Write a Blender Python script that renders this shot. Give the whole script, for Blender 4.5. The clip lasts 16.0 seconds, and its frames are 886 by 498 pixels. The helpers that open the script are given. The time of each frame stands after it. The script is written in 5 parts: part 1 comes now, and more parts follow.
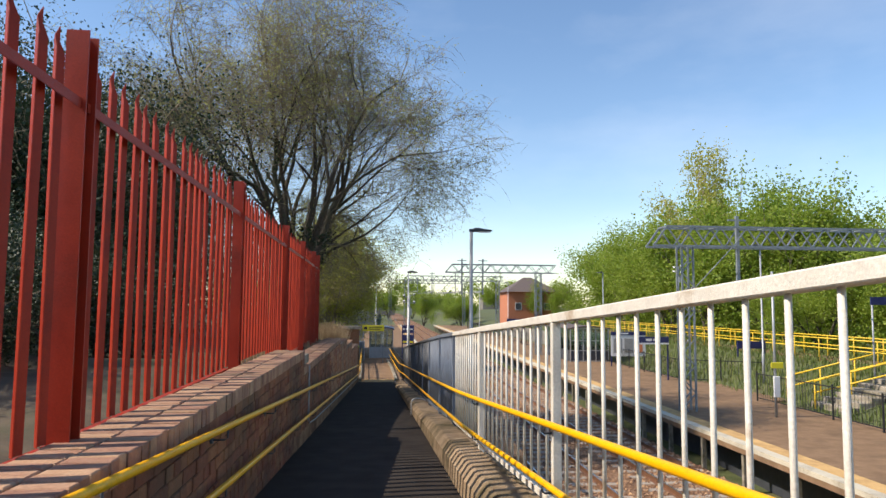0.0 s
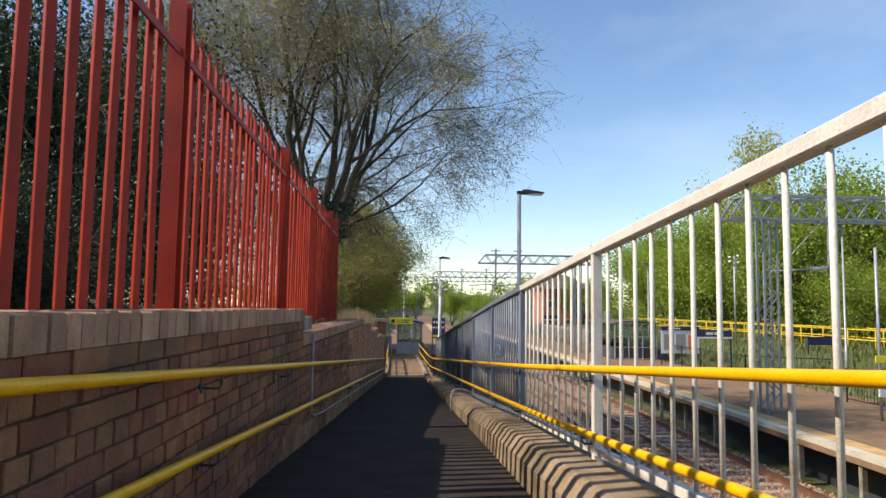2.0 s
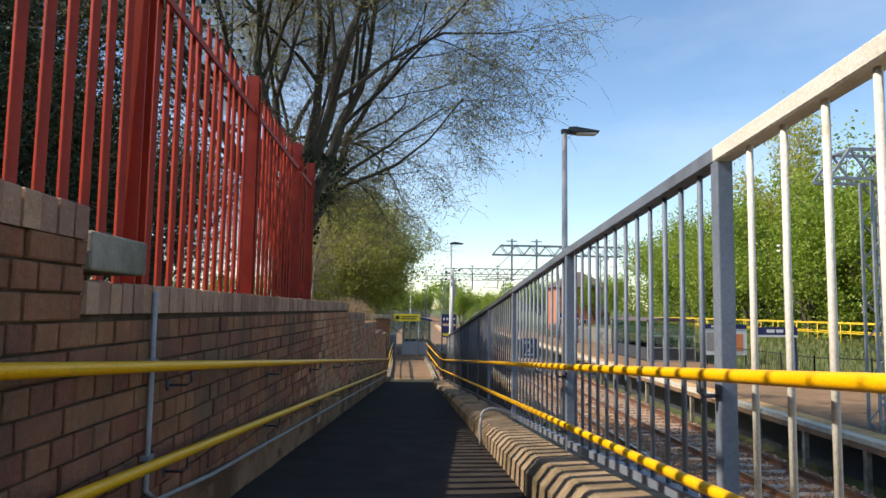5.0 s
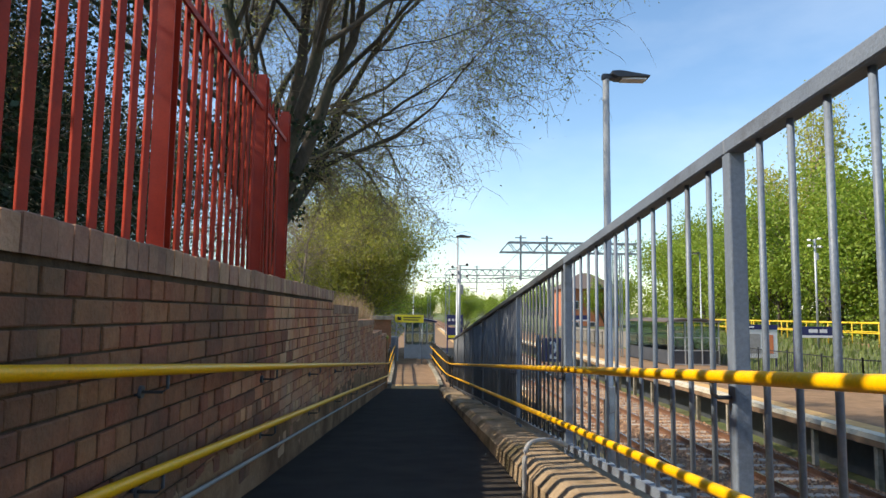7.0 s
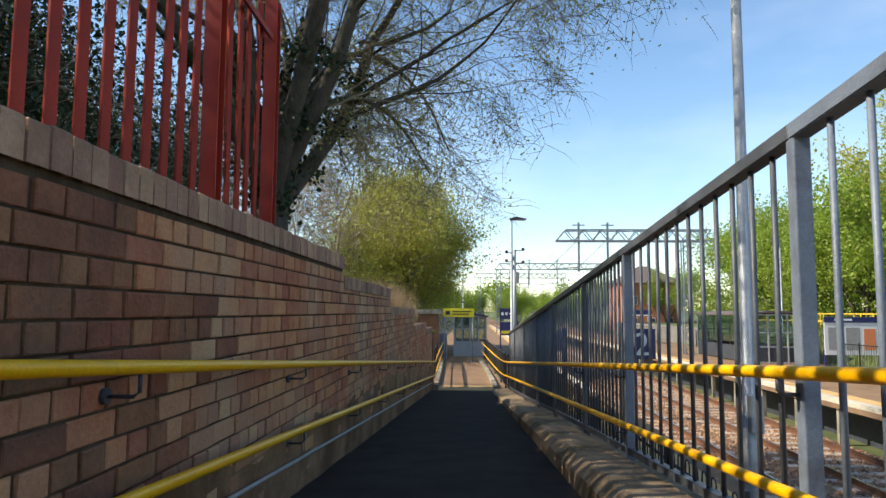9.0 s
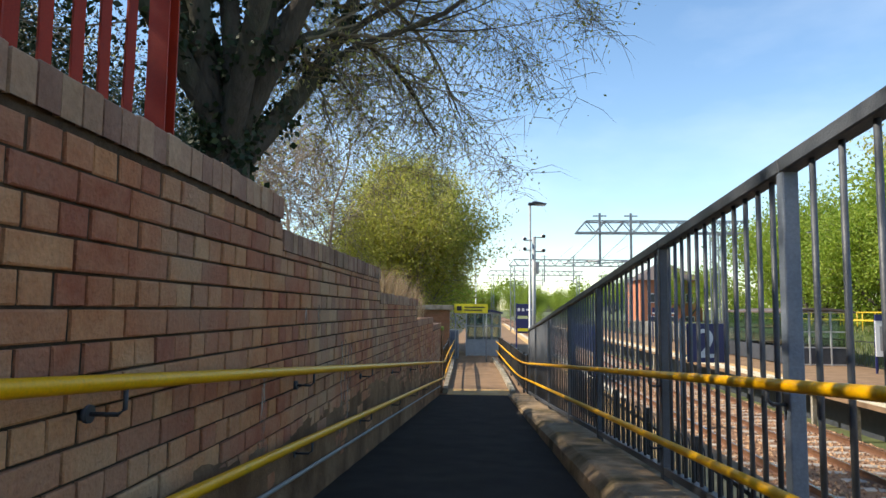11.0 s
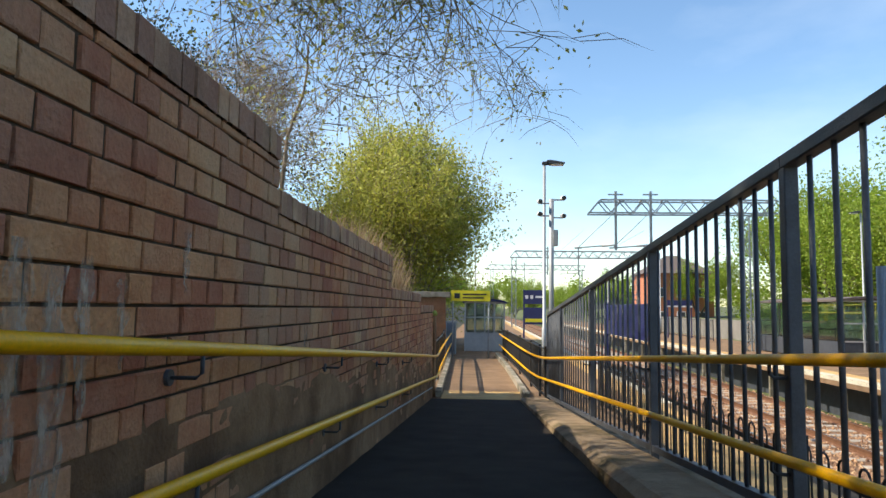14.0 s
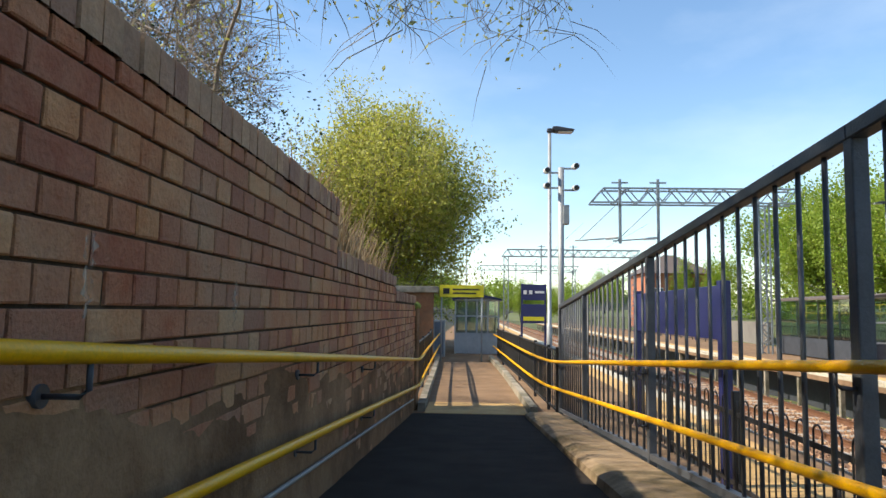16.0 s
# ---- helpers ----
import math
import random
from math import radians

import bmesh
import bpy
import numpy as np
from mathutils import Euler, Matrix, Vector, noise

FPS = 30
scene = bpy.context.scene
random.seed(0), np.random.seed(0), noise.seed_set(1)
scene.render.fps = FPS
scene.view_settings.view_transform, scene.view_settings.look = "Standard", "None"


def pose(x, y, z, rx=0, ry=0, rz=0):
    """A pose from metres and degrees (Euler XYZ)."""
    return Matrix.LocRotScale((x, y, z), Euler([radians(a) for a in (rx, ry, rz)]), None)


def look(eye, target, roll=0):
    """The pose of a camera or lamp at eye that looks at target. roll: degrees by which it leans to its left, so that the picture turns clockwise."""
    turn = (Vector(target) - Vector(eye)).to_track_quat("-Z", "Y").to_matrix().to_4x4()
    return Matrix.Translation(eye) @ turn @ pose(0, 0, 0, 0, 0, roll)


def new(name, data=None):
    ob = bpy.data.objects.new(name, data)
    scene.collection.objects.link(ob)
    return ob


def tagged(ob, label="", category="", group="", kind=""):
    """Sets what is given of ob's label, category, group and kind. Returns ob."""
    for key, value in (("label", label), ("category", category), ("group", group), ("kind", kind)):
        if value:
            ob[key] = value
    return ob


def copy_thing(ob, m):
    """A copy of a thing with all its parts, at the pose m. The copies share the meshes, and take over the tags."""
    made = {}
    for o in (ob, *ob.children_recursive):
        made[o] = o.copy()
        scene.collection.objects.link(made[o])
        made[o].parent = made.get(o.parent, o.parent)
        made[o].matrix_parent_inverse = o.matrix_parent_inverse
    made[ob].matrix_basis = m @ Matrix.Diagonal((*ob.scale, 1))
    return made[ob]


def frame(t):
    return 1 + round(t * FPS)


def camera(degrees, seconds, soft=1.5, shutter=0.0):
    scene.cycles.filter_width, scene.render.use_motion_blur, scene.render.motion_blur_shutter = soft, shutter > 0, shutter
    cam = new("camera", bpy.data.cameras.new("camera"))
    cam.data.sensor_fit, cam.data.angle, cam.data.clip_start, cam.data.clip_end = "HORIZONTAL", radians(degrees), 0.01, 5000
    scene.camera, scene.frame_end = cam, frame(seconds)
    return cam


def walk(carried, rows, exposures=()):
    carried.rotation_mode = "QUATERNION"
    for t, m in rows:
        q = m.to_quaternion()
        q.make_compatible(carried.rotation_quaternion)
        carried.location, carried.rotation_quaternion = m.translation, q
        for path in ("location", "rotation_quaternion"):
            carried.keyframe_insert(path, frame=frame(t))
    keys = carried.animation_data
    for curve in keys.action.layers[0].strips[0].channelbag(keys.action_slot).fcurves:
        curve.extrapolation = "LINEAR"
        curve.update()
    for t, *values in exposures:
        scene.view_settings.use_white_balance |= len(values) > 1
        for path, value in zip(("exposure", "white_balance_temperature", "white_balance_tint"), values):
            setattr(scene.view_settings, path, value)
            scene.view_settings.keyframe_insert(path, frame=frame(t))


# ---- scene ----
cam = camera(65.6, 16.0)
METRES, EYE, TILT, LEAN, TURN = 23.0, 3.2, -3.3, 0.0, -5.0
ROWS = [
    (0.0, 0.0, 0.0, -0.002, -0.05, 8.02, -0.39),
    (0.5, -0.0033, 0.037, -0.0098, 0.12, 8.33, -0.36),
    (1.0, -0.0073, 0.0735, -0.0173, 0.6, 8.34, -0.62),
    (1.5, -0.0124, 0.1101, -0.0203, 0.76, 8.18, -0.64),
    (2.0, -0.016, 0.1476, -0.0215, 2.18, 8.18, -0.88),
    (2.5, -0.021, 0.1819, -0.0232, 2.77, 8.21, -0.98),
    (3.0, -0.0228, 0.2177, -0.0241, 2.89, 8.17, -0.95),
    (3.5, -0.0255, 0.2544, -0.0267, 2.87, 8.29, -1.04),
    (4.0, -0.0258, 0.2902, -0.0262, 2.88, 8.32, -1.07),
    (6.5, -0.0378, 0.4353, -0.0274, 2.77, 8.49, -0.88),
    (7.0, -0.0416, 0.4639, -0.0276, 3.07, 8.67, -0.85),
    (7.5, -0.0444, 0.4936, -0.0291, 3.21, 8.65, -0.67),
    (8.0, -0.0471, 0.525, -0.03, 3.18, 8.64, -0.72),
    (8.5, -0.0504, 0.5576, -0.0294, 3.84, 8.65, -0.7),
    (9.0, -0.0526, 0.5895, -0.0296, 7.24, 8.47, -0.77),
    (11.5, -0.0659, 0.7184, -0.0301, 8.33, 8.33, -1.06),
    (12.0, -0.0696, 0.7469, -0.0319, 8.4, 8.33, -1.06),
    (12.5, -0.0724, 0.7758, -0.0319, 8.51, 8.23, -1.24),
    (13.0, -0.0764, 0.8066, -0.0327, 8.44, 8.17, -1.23),
    (13.5, -0.0801, 0.8386, -0.0338, 8.45, 8.12, -1.17),
    (14.0, -0.0837, 0.869, -0.035, 8.12, 8.17, -1.22),
    (14.5, -0.0863, 0.9012, -0.035, 7.35, 8.27, -1.23),
    (15.0, -0.0914, 0.9328, -0.0359, 7.3, 8.39, -1.37),
    (15.5, -0.0942, 0.9624, -0.0355, 7.32, 8.42, -1.16),
    (16.0, -0.0974, 0.9919, -0.0361, 7.29, 8.42, -1.25),
]
walk(cam, [(t, pose(0, 0, EYE, TILT, LEAN, TURN) @ pose(METRES * x, METRES * y, METRES * z, 90 + pitch, roll, yaw)) for t, x, y, z, yaw, pitch, roll in ROWS], exposures=[(0.0, 0.45, 7050.0, 13.0), (4.0, 0.52, 7050.0, 12.0), (7.0, 0.7, 7050.0, 8.4), (16.0, 0.8, 7120.0, 8.2)])

# ---- world, sun, exposure ----
SUN_EL, SUN_AZ = 42.8, -98.0   # azimuth measured from +y towards +x
sun_dir = Vector((math.sin(radians(SUN_AZ)) * math.cos(radians(SUN_EL)), math.cos(radians(SUN_AZ)) * math.cos(radians(SUN_EL)), math.sin(radians(SUN_EL))))
world = bpy.data.worlds.new("world")
scene.world = world
world.use_nodes = True
wn, wl = world.node_tree.nodes, world.node_tree.links
sky = wn.new("ShaderNodeTexSky")
sky.sky_type, sky.sun_disc = "NISHITA", False
sky.sun_elevation, sky.sun_rotation = radians(SUN_EL), radians(SUN_AZ)
sky.altitude, sky.air_density, sky.dust_density, sky.ozone_density = 50, 1.0, 0.2, 2.4
wtc = wn.new("ShaderNodeTexCoord")
wmap = wn.new("ShaderNodeMapping")
wmap.inputs["Scale"].default_value = (1.0, 1.0, 2.6)
wno = wn.new("ShaderNodeTexNoise")
wno.inputs["Scale"].default_value, wno.inputs["Detail"].default_value, wno.inputs["Roughness"].default_value = 1.7, 7, 0.55
wr = wn.new("ShaderNodeValToRGB")
wr.color_ramp.elements[0].position, wr.color_ramp.elements[1].position = 0.54, 0.9
wr.color_ramp.elements[1].color = (0.2, 0.2, 0.2, 1)
wmix = wn.new("ShaderNodeMix")
wmix.data_type = "RGBA"
wmix.inputs["B"].default_value = (7.5, 7.9, 8.4, 1)
wl.new(wtc.outputs["Generated"], wmap.inputs["Vector"])
wl.new(wmap.outputs["Vector"], wno.inputs["Vector"])
wl.new(wno.outputs["Fac"], wr.inputs["Fac"])
wl.new(wr.outputs["Color"], wmix.inputs["Factor"])
wsat = wn.new("ShaderNodeHueSaturation")
wsat.inputs["Saturation"].default_value = 1.1
wl.new(sky.outputs["Color"], wsat.inputs["Color"])
wl.new(wsat.outputs["Color"], wmix.inputs["A"])
wl.new(wmix.outputs["Result"], wn["Background"].inputs["Color"])
wn["Background"].inputs["Strength"].default_value = 0.15
sun_data = bpy.data.lights.new("sun", "SUN")
sun_data.energy, sun_data.angle, sun_data.color = 4.4, radians(0.55), (1.0, 0.93, 0.82)
sun_ob = new("sun", sun_data)
sun_ob.matrix_world = look(sun_dir * 100, (0, 0, 0))


# ---- materials ----
def mat(name, c1, c2, scale=4.0, rough=0.8, metal=0.0, bump=0.3, fine=60.0, c3=None, scale3=0.7, amt3=(0.5, 0.68), island=0.0, objrand=0.0, spec=0.5, bdist=0.01, stretch=(1, 1, 1)):
    """Two-scale procedural surface: grain between c1 and c2, patches of c3, fine relief."""
    m = bpy.data.materials.new(name)
    m.use_nodes = True
    n, l = m.node_tree.nodes, m.node_tree.links
    b = n["Principled BSDF"]
    geo = n.new("ShaderNodeNewGeometry")
    mp = n.new("ShaderNodeMapping")
    mp.inputs["Scale"].default_value = stretch
    l.new(geo.outputs["Position"], mp.inputs["Vector"])

    def tex(s, detail=6, r=0.6):
        t = n.new("ShaderNodeTexNoise")
        t.inputs["Scale"].default_value, t.inputs["Detail"].default_value, t.inputs["Roughness"].default_value = s, detail, r
        l.new(mp.outputs["Vector"], t.inputs["Vector"])
        return t

    def mix(fac, a, bb, blend="MIX"):
        x = n.new("ShaderNodeMix")
        x.data_type, x.blend_type = "RGBA", blend
        if isinstance(fac, float):
            x.inputs["Factor"].default_value = fac
        else:
            l.new(fac, x.inputs["Factor"])
        for sock, v in ((x.inputs["A"], a), (x.inputs["B"], bb)):
            if isinstance(v, tuple):
                sock.default_value = (*v, 1)
            else:
                l.new(v, sock)
        return x.outputs["Result"]

    def ramp(fac, p0, p1):
        r = n.new("ShaderNodeMapRange")
        r.inputs["From Min"].default_value, r.inputs["From Max"].default_value = p0, p1
        l.new(fac, r.inputs["Value"])
        return r.outputs["Result"]

    col = mix(ramp(tex(scale).outputs["Fac"], 0.3, 0.7), c1, c2)
    if c3:
        col = mix(ramp(tex(scale3, 8, 0.65).outputs["Fac"], *amt3), col, c3)
    if island or objrand:
        src = geo.outputs["Random Per Island"] if island else n.new("ShaderNodeObjectInfo").outputs["Random"]
        hs = n.new("ShaderNodeHueSaturation")
        k = island or objrand
        l.new(ramp(src, 0, 1), hs.inputs["Value"])
        vr = hs.inputs["Value"].links[0].from_node
        vr.inputs["To Min"].default_value, vr.inputs["To Max"].default_value = 1 - k, 1 + k
        hue = ramp(src, 0, 1)
        hue.node.inputs["To Min"].default_value, hue.node.inputs["To Max"].default_value = 0.488, 0.51
        l.new(hue, hs.inputs["Hue"])
        l.new(col, hs.inputs["Color"])
        col = hs.outputs["Color"]
    fine_tex = tex(fine, 4, 0.6)
    col = mix(0.35, col, mix(ramp(fine_tex.outputs["Fac"], 0.35, 0.7), (0.62, 0.62, 0.62), (1.25, 1.25, 1.25)), "MULTIPLY")
    l.new(col, b.inputs["Base Color"])
    rr = ramp(fine_tex.outputs["Fac"], 0.2, 0.8)
    rn = rr.node
    rn.inputs["To Min"].default_value, rn.inputs["To Max"].default_value = max(0.05, rough - 0.12), min(1, rough + 0.12)
    l.new(rr, b.inputs["Roughness"])
    b.inputs["Metallic"].default_value = metal
    b.inputs["Specular IOR Level"].default_value = spec
    if bump:
        bp = n.new("ShaderNodeBump")
        bp.inputs["Strength"].default_value, bp.inputs["Distance"].default_value = bump, bdist
        l.new(fine_tex.outputs["Fac"], bp.inputs["Height"])
        l.new(bp.outputs["Normal"], b.inputs["Normal"])
    return m


def leafmat(name, c, c2, trans=0.35):
    m = bpy.data.materials.new(name)
    m.use_nodes = True
    n, l = m.node_tree.nodes, m.node_tree.links
    b = n["Principled BSDF"]
    geo = n.new("ShaderNodeNewGeometry")
    x = n.new("ShaderNodeMix")
    x.data_type = "RGBA"
    x.inputs["A"].default_value, x.inputs["B"].default_value = (*c, 1), (*c2, 1)
    l.new(geo.outputs["Random Per Island"], x.inputs["Factor"])
    t = n.new("ShaderNodeBsdfTranslucent")
    mx = n.new("ShaderNodeMixShader")
    mx.inputs["Fac"].default_value = trans
    l.new(x.outputs["Result"], b.inputs["Base Color"])
    l.new(x.outputs["Result"], t.inputs["Color"])
    b.inputs["Roughness"].default_value = 0.6
    l.new(b.outputs["BSDF"], mx.inputs[1])
    l.new(t.outputs["BSDF"], mx.inputs[2])
    l.new(mx.outputs["Shader"], n["Material Output"].inputs["Surface"])
    return m


def glassmat(name, tint=(0.8, 0.88, 0.86), alpha=0.35):
    m = bpy.data.materials.new(name)
    m.use_nodes = True
    n, l = m.node_tree.nodes, m.node_tree.links
    g = n.new("ShaderNodeBsdfGlossy")
    g.inputs["Roughness"].default_value = 0.06
    t = n.new("ShaderNodeBsdfTransparent")
    t.inputs["Color"].default_value = (*tint, 1)
    mx = n.new("ShaderNodeMixShader")
    mx.inputs["Fac"].default_value = alpha * 0.4
    l.new(t.outputs["BSDF"], mx.inputs[1])
    l.new(g.outputs["BSDF"], mx.inputs[2])
    l.new(mx.outputs["Shader"], n["Material Output"].inputs["Surface"])
    return m


M_ASPHALT = mat("asphalt", (0.035, 0.029, 0.025), (0.057, 0.048, 0.041), 3, 0.98, bump=0.6, fine=140, c3=(0.075, 0.061, 0.048), scale3=0.5, amt3=(0.55, 0.8), spec=0.08)
M_PAVE = mat("platform_surface", (0.2, 0.125, 0.075), (0.3, 0.195, 0.12), 2, 0.92, bump=0.4, fine=110, c3=(0.12, 0.08, 0.05), amt3=(0.5, 0.8), spec=0.15)
M_CONC = mat("concrete", (0.3, 0.26, 0.2), (0.42, 0.37, 0.3), 5, 0.9, bump=0.6, fine=70, c3=(0.13, 0.12, 0.08), scale3=1.6, amt3=(0.42, 0.62))
M_MORTAR = mat("mortar", (0.06, 0.04, 0.027), (0.12, 0.085, 0.058), 9, 0.95, bump=0.7, fine=90, c3=(0.045, 0.035, 0.026), scale3=1.2, spec=0.1)
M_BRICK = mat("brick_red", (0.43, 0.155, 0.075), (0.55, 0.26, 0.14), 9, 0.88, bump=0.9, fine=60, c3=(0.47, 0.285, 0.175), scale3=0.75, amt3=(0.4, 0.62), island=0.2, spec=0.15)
M_BRICKP = mat("brick_red_piece", (0.43, 0.155, 0.075), (0.55, 0.26, 0.14), 9, 0.88, bump=0.9, fine=60, c3=(0.47, 0.285, 0.175), scale3=0.75, amt3=(0.4, 0.62), objrand=0.2, spec=0.15)
M_BRICKOLD = mat("brick_old", (0.26, 0.1, 0.055), (0.35, 0.16, 0.09), 9, 0.92, bump=0.9, fine=50, c3=(0.17, 0.1, 0.065), scale3=0.9, amt3=(0.42, 0.62), island=0.15, spec=0.15)
M_PLINTH = mat("stained_concrete", (0.24, 0.165, 0.1), (0.38, 0.28, 0.18), 5, 0.94, bump=0.8, fine=60, c3=(0.095, 0.076, 0.04), scale3=1.5, amt3=(0.46, 0.64), spec=0.15)
M_CAP = mat("brick_cap", (0.38, 0.21, 0.135), (0.47, 0.295, 0.2), 11, 0.9, bump=0.7, fine=60, c3=(0.25, 0.155, 0.1), scale3=1.4, amt3=(0.48, 0.68), island=0.22, spec=0.2)
M_RENDER = mat("cement_render", (0.26, 0.145, 0.075), (0.38, 0.235, 0.135), 4, 0.92, bump=0.9, fine=45, c3=(0.15, 0.08, 0.042), scale3=1.3, amt3=(0.42, 0.62), spec=0.15)
M_RED = mat("red_paint", (0.3, 0.024, 0.01), (0.4, 0.037, 0.015), 3, 0.5, bump=0.15, fine=120, c3=(0.2, 0.024, 0.013), scale3=2.0, amt3=(0.52, 0.78), spec=0.3)
M_YELLOW = mat("yellow_handrail", (0.84, 0.39, 0.003), (0.92, 0.5, 0.008), 3, 0.42, bump=0.08, fine=90, c3=(0.5, 0.28, 0.02), scale3=3, amt3=(0.58, 0.8), spec=0.3)
M_CREAM = mat("cream_paint", (0.62, 0.58, 0.5), (0.74, 0.71, 0.63), 6, 0.55, bump=0.25, fine=80, c3=(0.38, 0.26, 0.15), scale3=2.4, amt3=(0.58, 0.72))
# railing's shaded tone put into the colour; also the cabinet door's paint
M_GREYBLUE = mat("grey_blue_shade_and_paint", (0.13, 0.16, 0.21), (0.18, 0.215, 0.27), 5, 0.5, bump=0.2, fine=80, c3=(0.08, 0.085, 0.1), scale3=2.2, amt3=(0.56, 0.75))
M_DARKRAIL = mat("dark_grey_paint", (0.06, 0.068, 0.082), (0.09, 0.1, 0.12), 5, 0.5, bump=0.2, fine=80, c3=(0.045, 0.045, 0.05), scale3=2.2, amt3=(0.56, 0.75))
M_STEEL = mat("galvanised_steel", (0.3, 0.32, 0.34), (0.42, 0.44, 0.46), 6, 0.5, metal=0.4, bump=0.1, fine=60)
M_DARK = mat("dark_steel_and_shade", (0.035, 0.04, 0.05), (0.06, 0.065, 0.08), 6, 0.5, bump=0.1, fine=60)
M_BLACK = mat("black_paint", (0.015, 0.016, 0.018), (0.03, 0.03, 0.033), 5, 0.45, bump=0.1)
M_GREY = mat("grey_pipe", (0.28, 0.27, 0.26), (0.38, 0.37, 0.36), 8, 0.55, bump=0.1)
M_BALLAST = mat("ballast", (0.15, 0.075, 0.038), (0.4, 0.235, 0.13), 14, 0.95, bump=1.0, fine=16, bdist=0.06, c3=(0.13, 0.06, 0.03), scale3=0.6, amt3=(0.42, 0.66))
M_STONE = mat("ballast_stone", (0.25, 0.135, 0.075), (0.42, 0.26, 0.16), 9, 0.95, bump=0.4, fine=50, island=0.55)
M_SLEEPER = mat("sleeper", (0.3, 0.25, 0.2), (0.42, 0.37, 0.31), 6, 0.9, bump=0.4)
M_RAIL = mat("rusty_rail", (0.16, 0.075, 0.04), (0.24, 0.12, 0.07), 8, 0.6, metal=0.3, bump=0.2)
M_RAILTOP = mat("rail_head", (0.45, 0.42, 0.4), (0.55, 0.53, 0.5), 8, 0.25, metal=1.0, bump=0.02)
M_EDGE = mat("platform_edge_white", (0.52, 0.47, 0.36), (0.64, 0.59, 0.47), 3, 0.85, bump=0.2, c3=(0.34, 0.3, 0.23), scale3=1.5, amt3=(0.5, 0.72))
M_TACT = mat("tactile_yellow", (0.52, 0.32, 0.13), (0.66, 0.43, 0.19), 3, 0.85, bump=0.3, c3=(0.36, 0.22, 0.1), scale3=1.0, spec=0.2)
M_EARTH = mat("earth", (0.07, 0.055, 0.035), (0.14, 0.11, 0.07), 3, 0.95, bump=0.8, fine=25, c3=(0.06, 0.075, 0.03), scale3=0.6, amt3=(0.42, 0.6))
M_GRASSGROUND = mat("grass_ground", (0.06, 0.08, 0.025), (0.11, 0.13, 0.045), 2, 0.95, bump=0.8, fine=30, c3=(0.14, 0.12, 0.06), scale3=0.3)
M_BARK = mat("bark", (0.055, 0.045, 0.035), (0.11, 0.09, 0.07), 14, 0.95, bump=0.9, fine=30, stretch=(1, 1, 0.3), bdist=0.03, c3=(0.07, 0.08, 0.045), scale3=1.2)
M_TWIG = mat("twig", (0.2, 0.165, 0.11), (0.3, 0.25, 0.175), 5, 0.9, bump=0.0)
M_BIRCH = mat("pale_twig", (0.24, 0.19, 0.15), (0.34, 0.28, 0.23), 5, 0.9, bump=0.0)
M_WILLOW = leafmat("catkin_leaf", (0.3, 0.31, 0.07), (0.52, 0.52, 0.2), 0.55)
M_LEAF = leafmat("spring_leaf", (0.15, 0.25, 0.02), (0.34, 0.42, 0.06), 0.5)
M_LEAF2 = leafmat("bush_leaf", (0.3, 0.33, 0.04), (0.56, 0.53, 0.14), 0.55)
M_DARKLEAF = leafmat("evergreen_leaf", (0.012, 0.028, 0.01), (0.035, 0.06, 0.02), 0.15)
M_REED = leafmat("dead_reed", (0.3, 0.2, 0.11), (0.48, 0.36, 0.22), 0.3)
M_GRASS = leafmat("grass_blade", (0.1, 0.15, 0.03), (0.2, 0.23, 0.07), 0.3)
M_MOSS = mat("moss", (0.16, 0.2, 0.03), (0.26, 0.3, 0.06), 20, 0.95, bump=0.8, fine=60)
M_NAVY = mat("navy_sign", (0.018, 0.022, 0.1), (0.025, 0.03, 0.13), 2, 0.4, bump=0.0)
M_WHITE = mat("white_sign", (0.75, 0.75, 0.75), (0.8, 0.8, 0.8), 2, 0.45, bump=0.0)
M_ORANGE = mat("poster_orange", (0.75, 0.2, 0.08), (0.8, 0.28, 0.12), 2, 0.5, bump=0.0)
M_YSIGN = mat("yellow_sign", (0.72, 0.62, 0.02), (0.78, 0.68, 0.04), 2, 0.5, bump=0.0)
M_YELLOWR = mat("yellow_railing", (0.75, 0.47, 0.02), (0.82, 0.55, 0.04), 2, 0.5, bump=0.0)
M_HOUSE = mat("house_brick", (0.42, 0.14, 0.07), (0.5, 0.2, 0.11), 9, 0.9, bump=0.2)
M_ROOF = mat("house_roof", (0.1, 0.075, 0.07), (0.15, 0.12, 0.11), 7, 0.9, bump=0.3)
M_SHELTER = mat("shelter_frame", (0.36, 0.36, 0.36), (0.46, 0.46, 0.46), 4, 0.5, bump=0.05)
M_GLASS = glassmat("glass")
M_PLAIN = mat("pale_building", (0.17, 0.15, 0.13), (0.23, 0.21, 0.18), 1, 0.8, bump=0.1)
M_CERAMIC = mat("insulator", (0.6, 0.58, 0.55), (0.7, 0.68, 0.64), 3, 0.3, bump=0)
M_EFFLO = mat("lime_bloom", (0.5, 0.4, 0.31), (0.64, 0.54, 0.43), 30, 0.95, bump=0.3)
en, el = M_EFFLO.node_tree.nodes, M_EFFLO.node_tree.links
eg, et, em = en.new("ShaderNodeNewGeometry"), en.new("ShaderNodeTexNoise"), en.new("ShaderNodeMapping")
er, ex = en.new("ShaderNodeMapRange"), en.new("ShaderNodeMixShader")
em.inputs["Scale"].default_value = (1, 1, 0.35)
et.inputs["Scale"].default_value, et.inputs["Detail"].default_value, et.inputs["Roughness"].default_value = 26, 6, 0.7
er.inputs["From Min"].default_value, er.inputs["From Max"].default_value, er.inputs["To Max"].default_value = 0.4, 0.66, 0.75
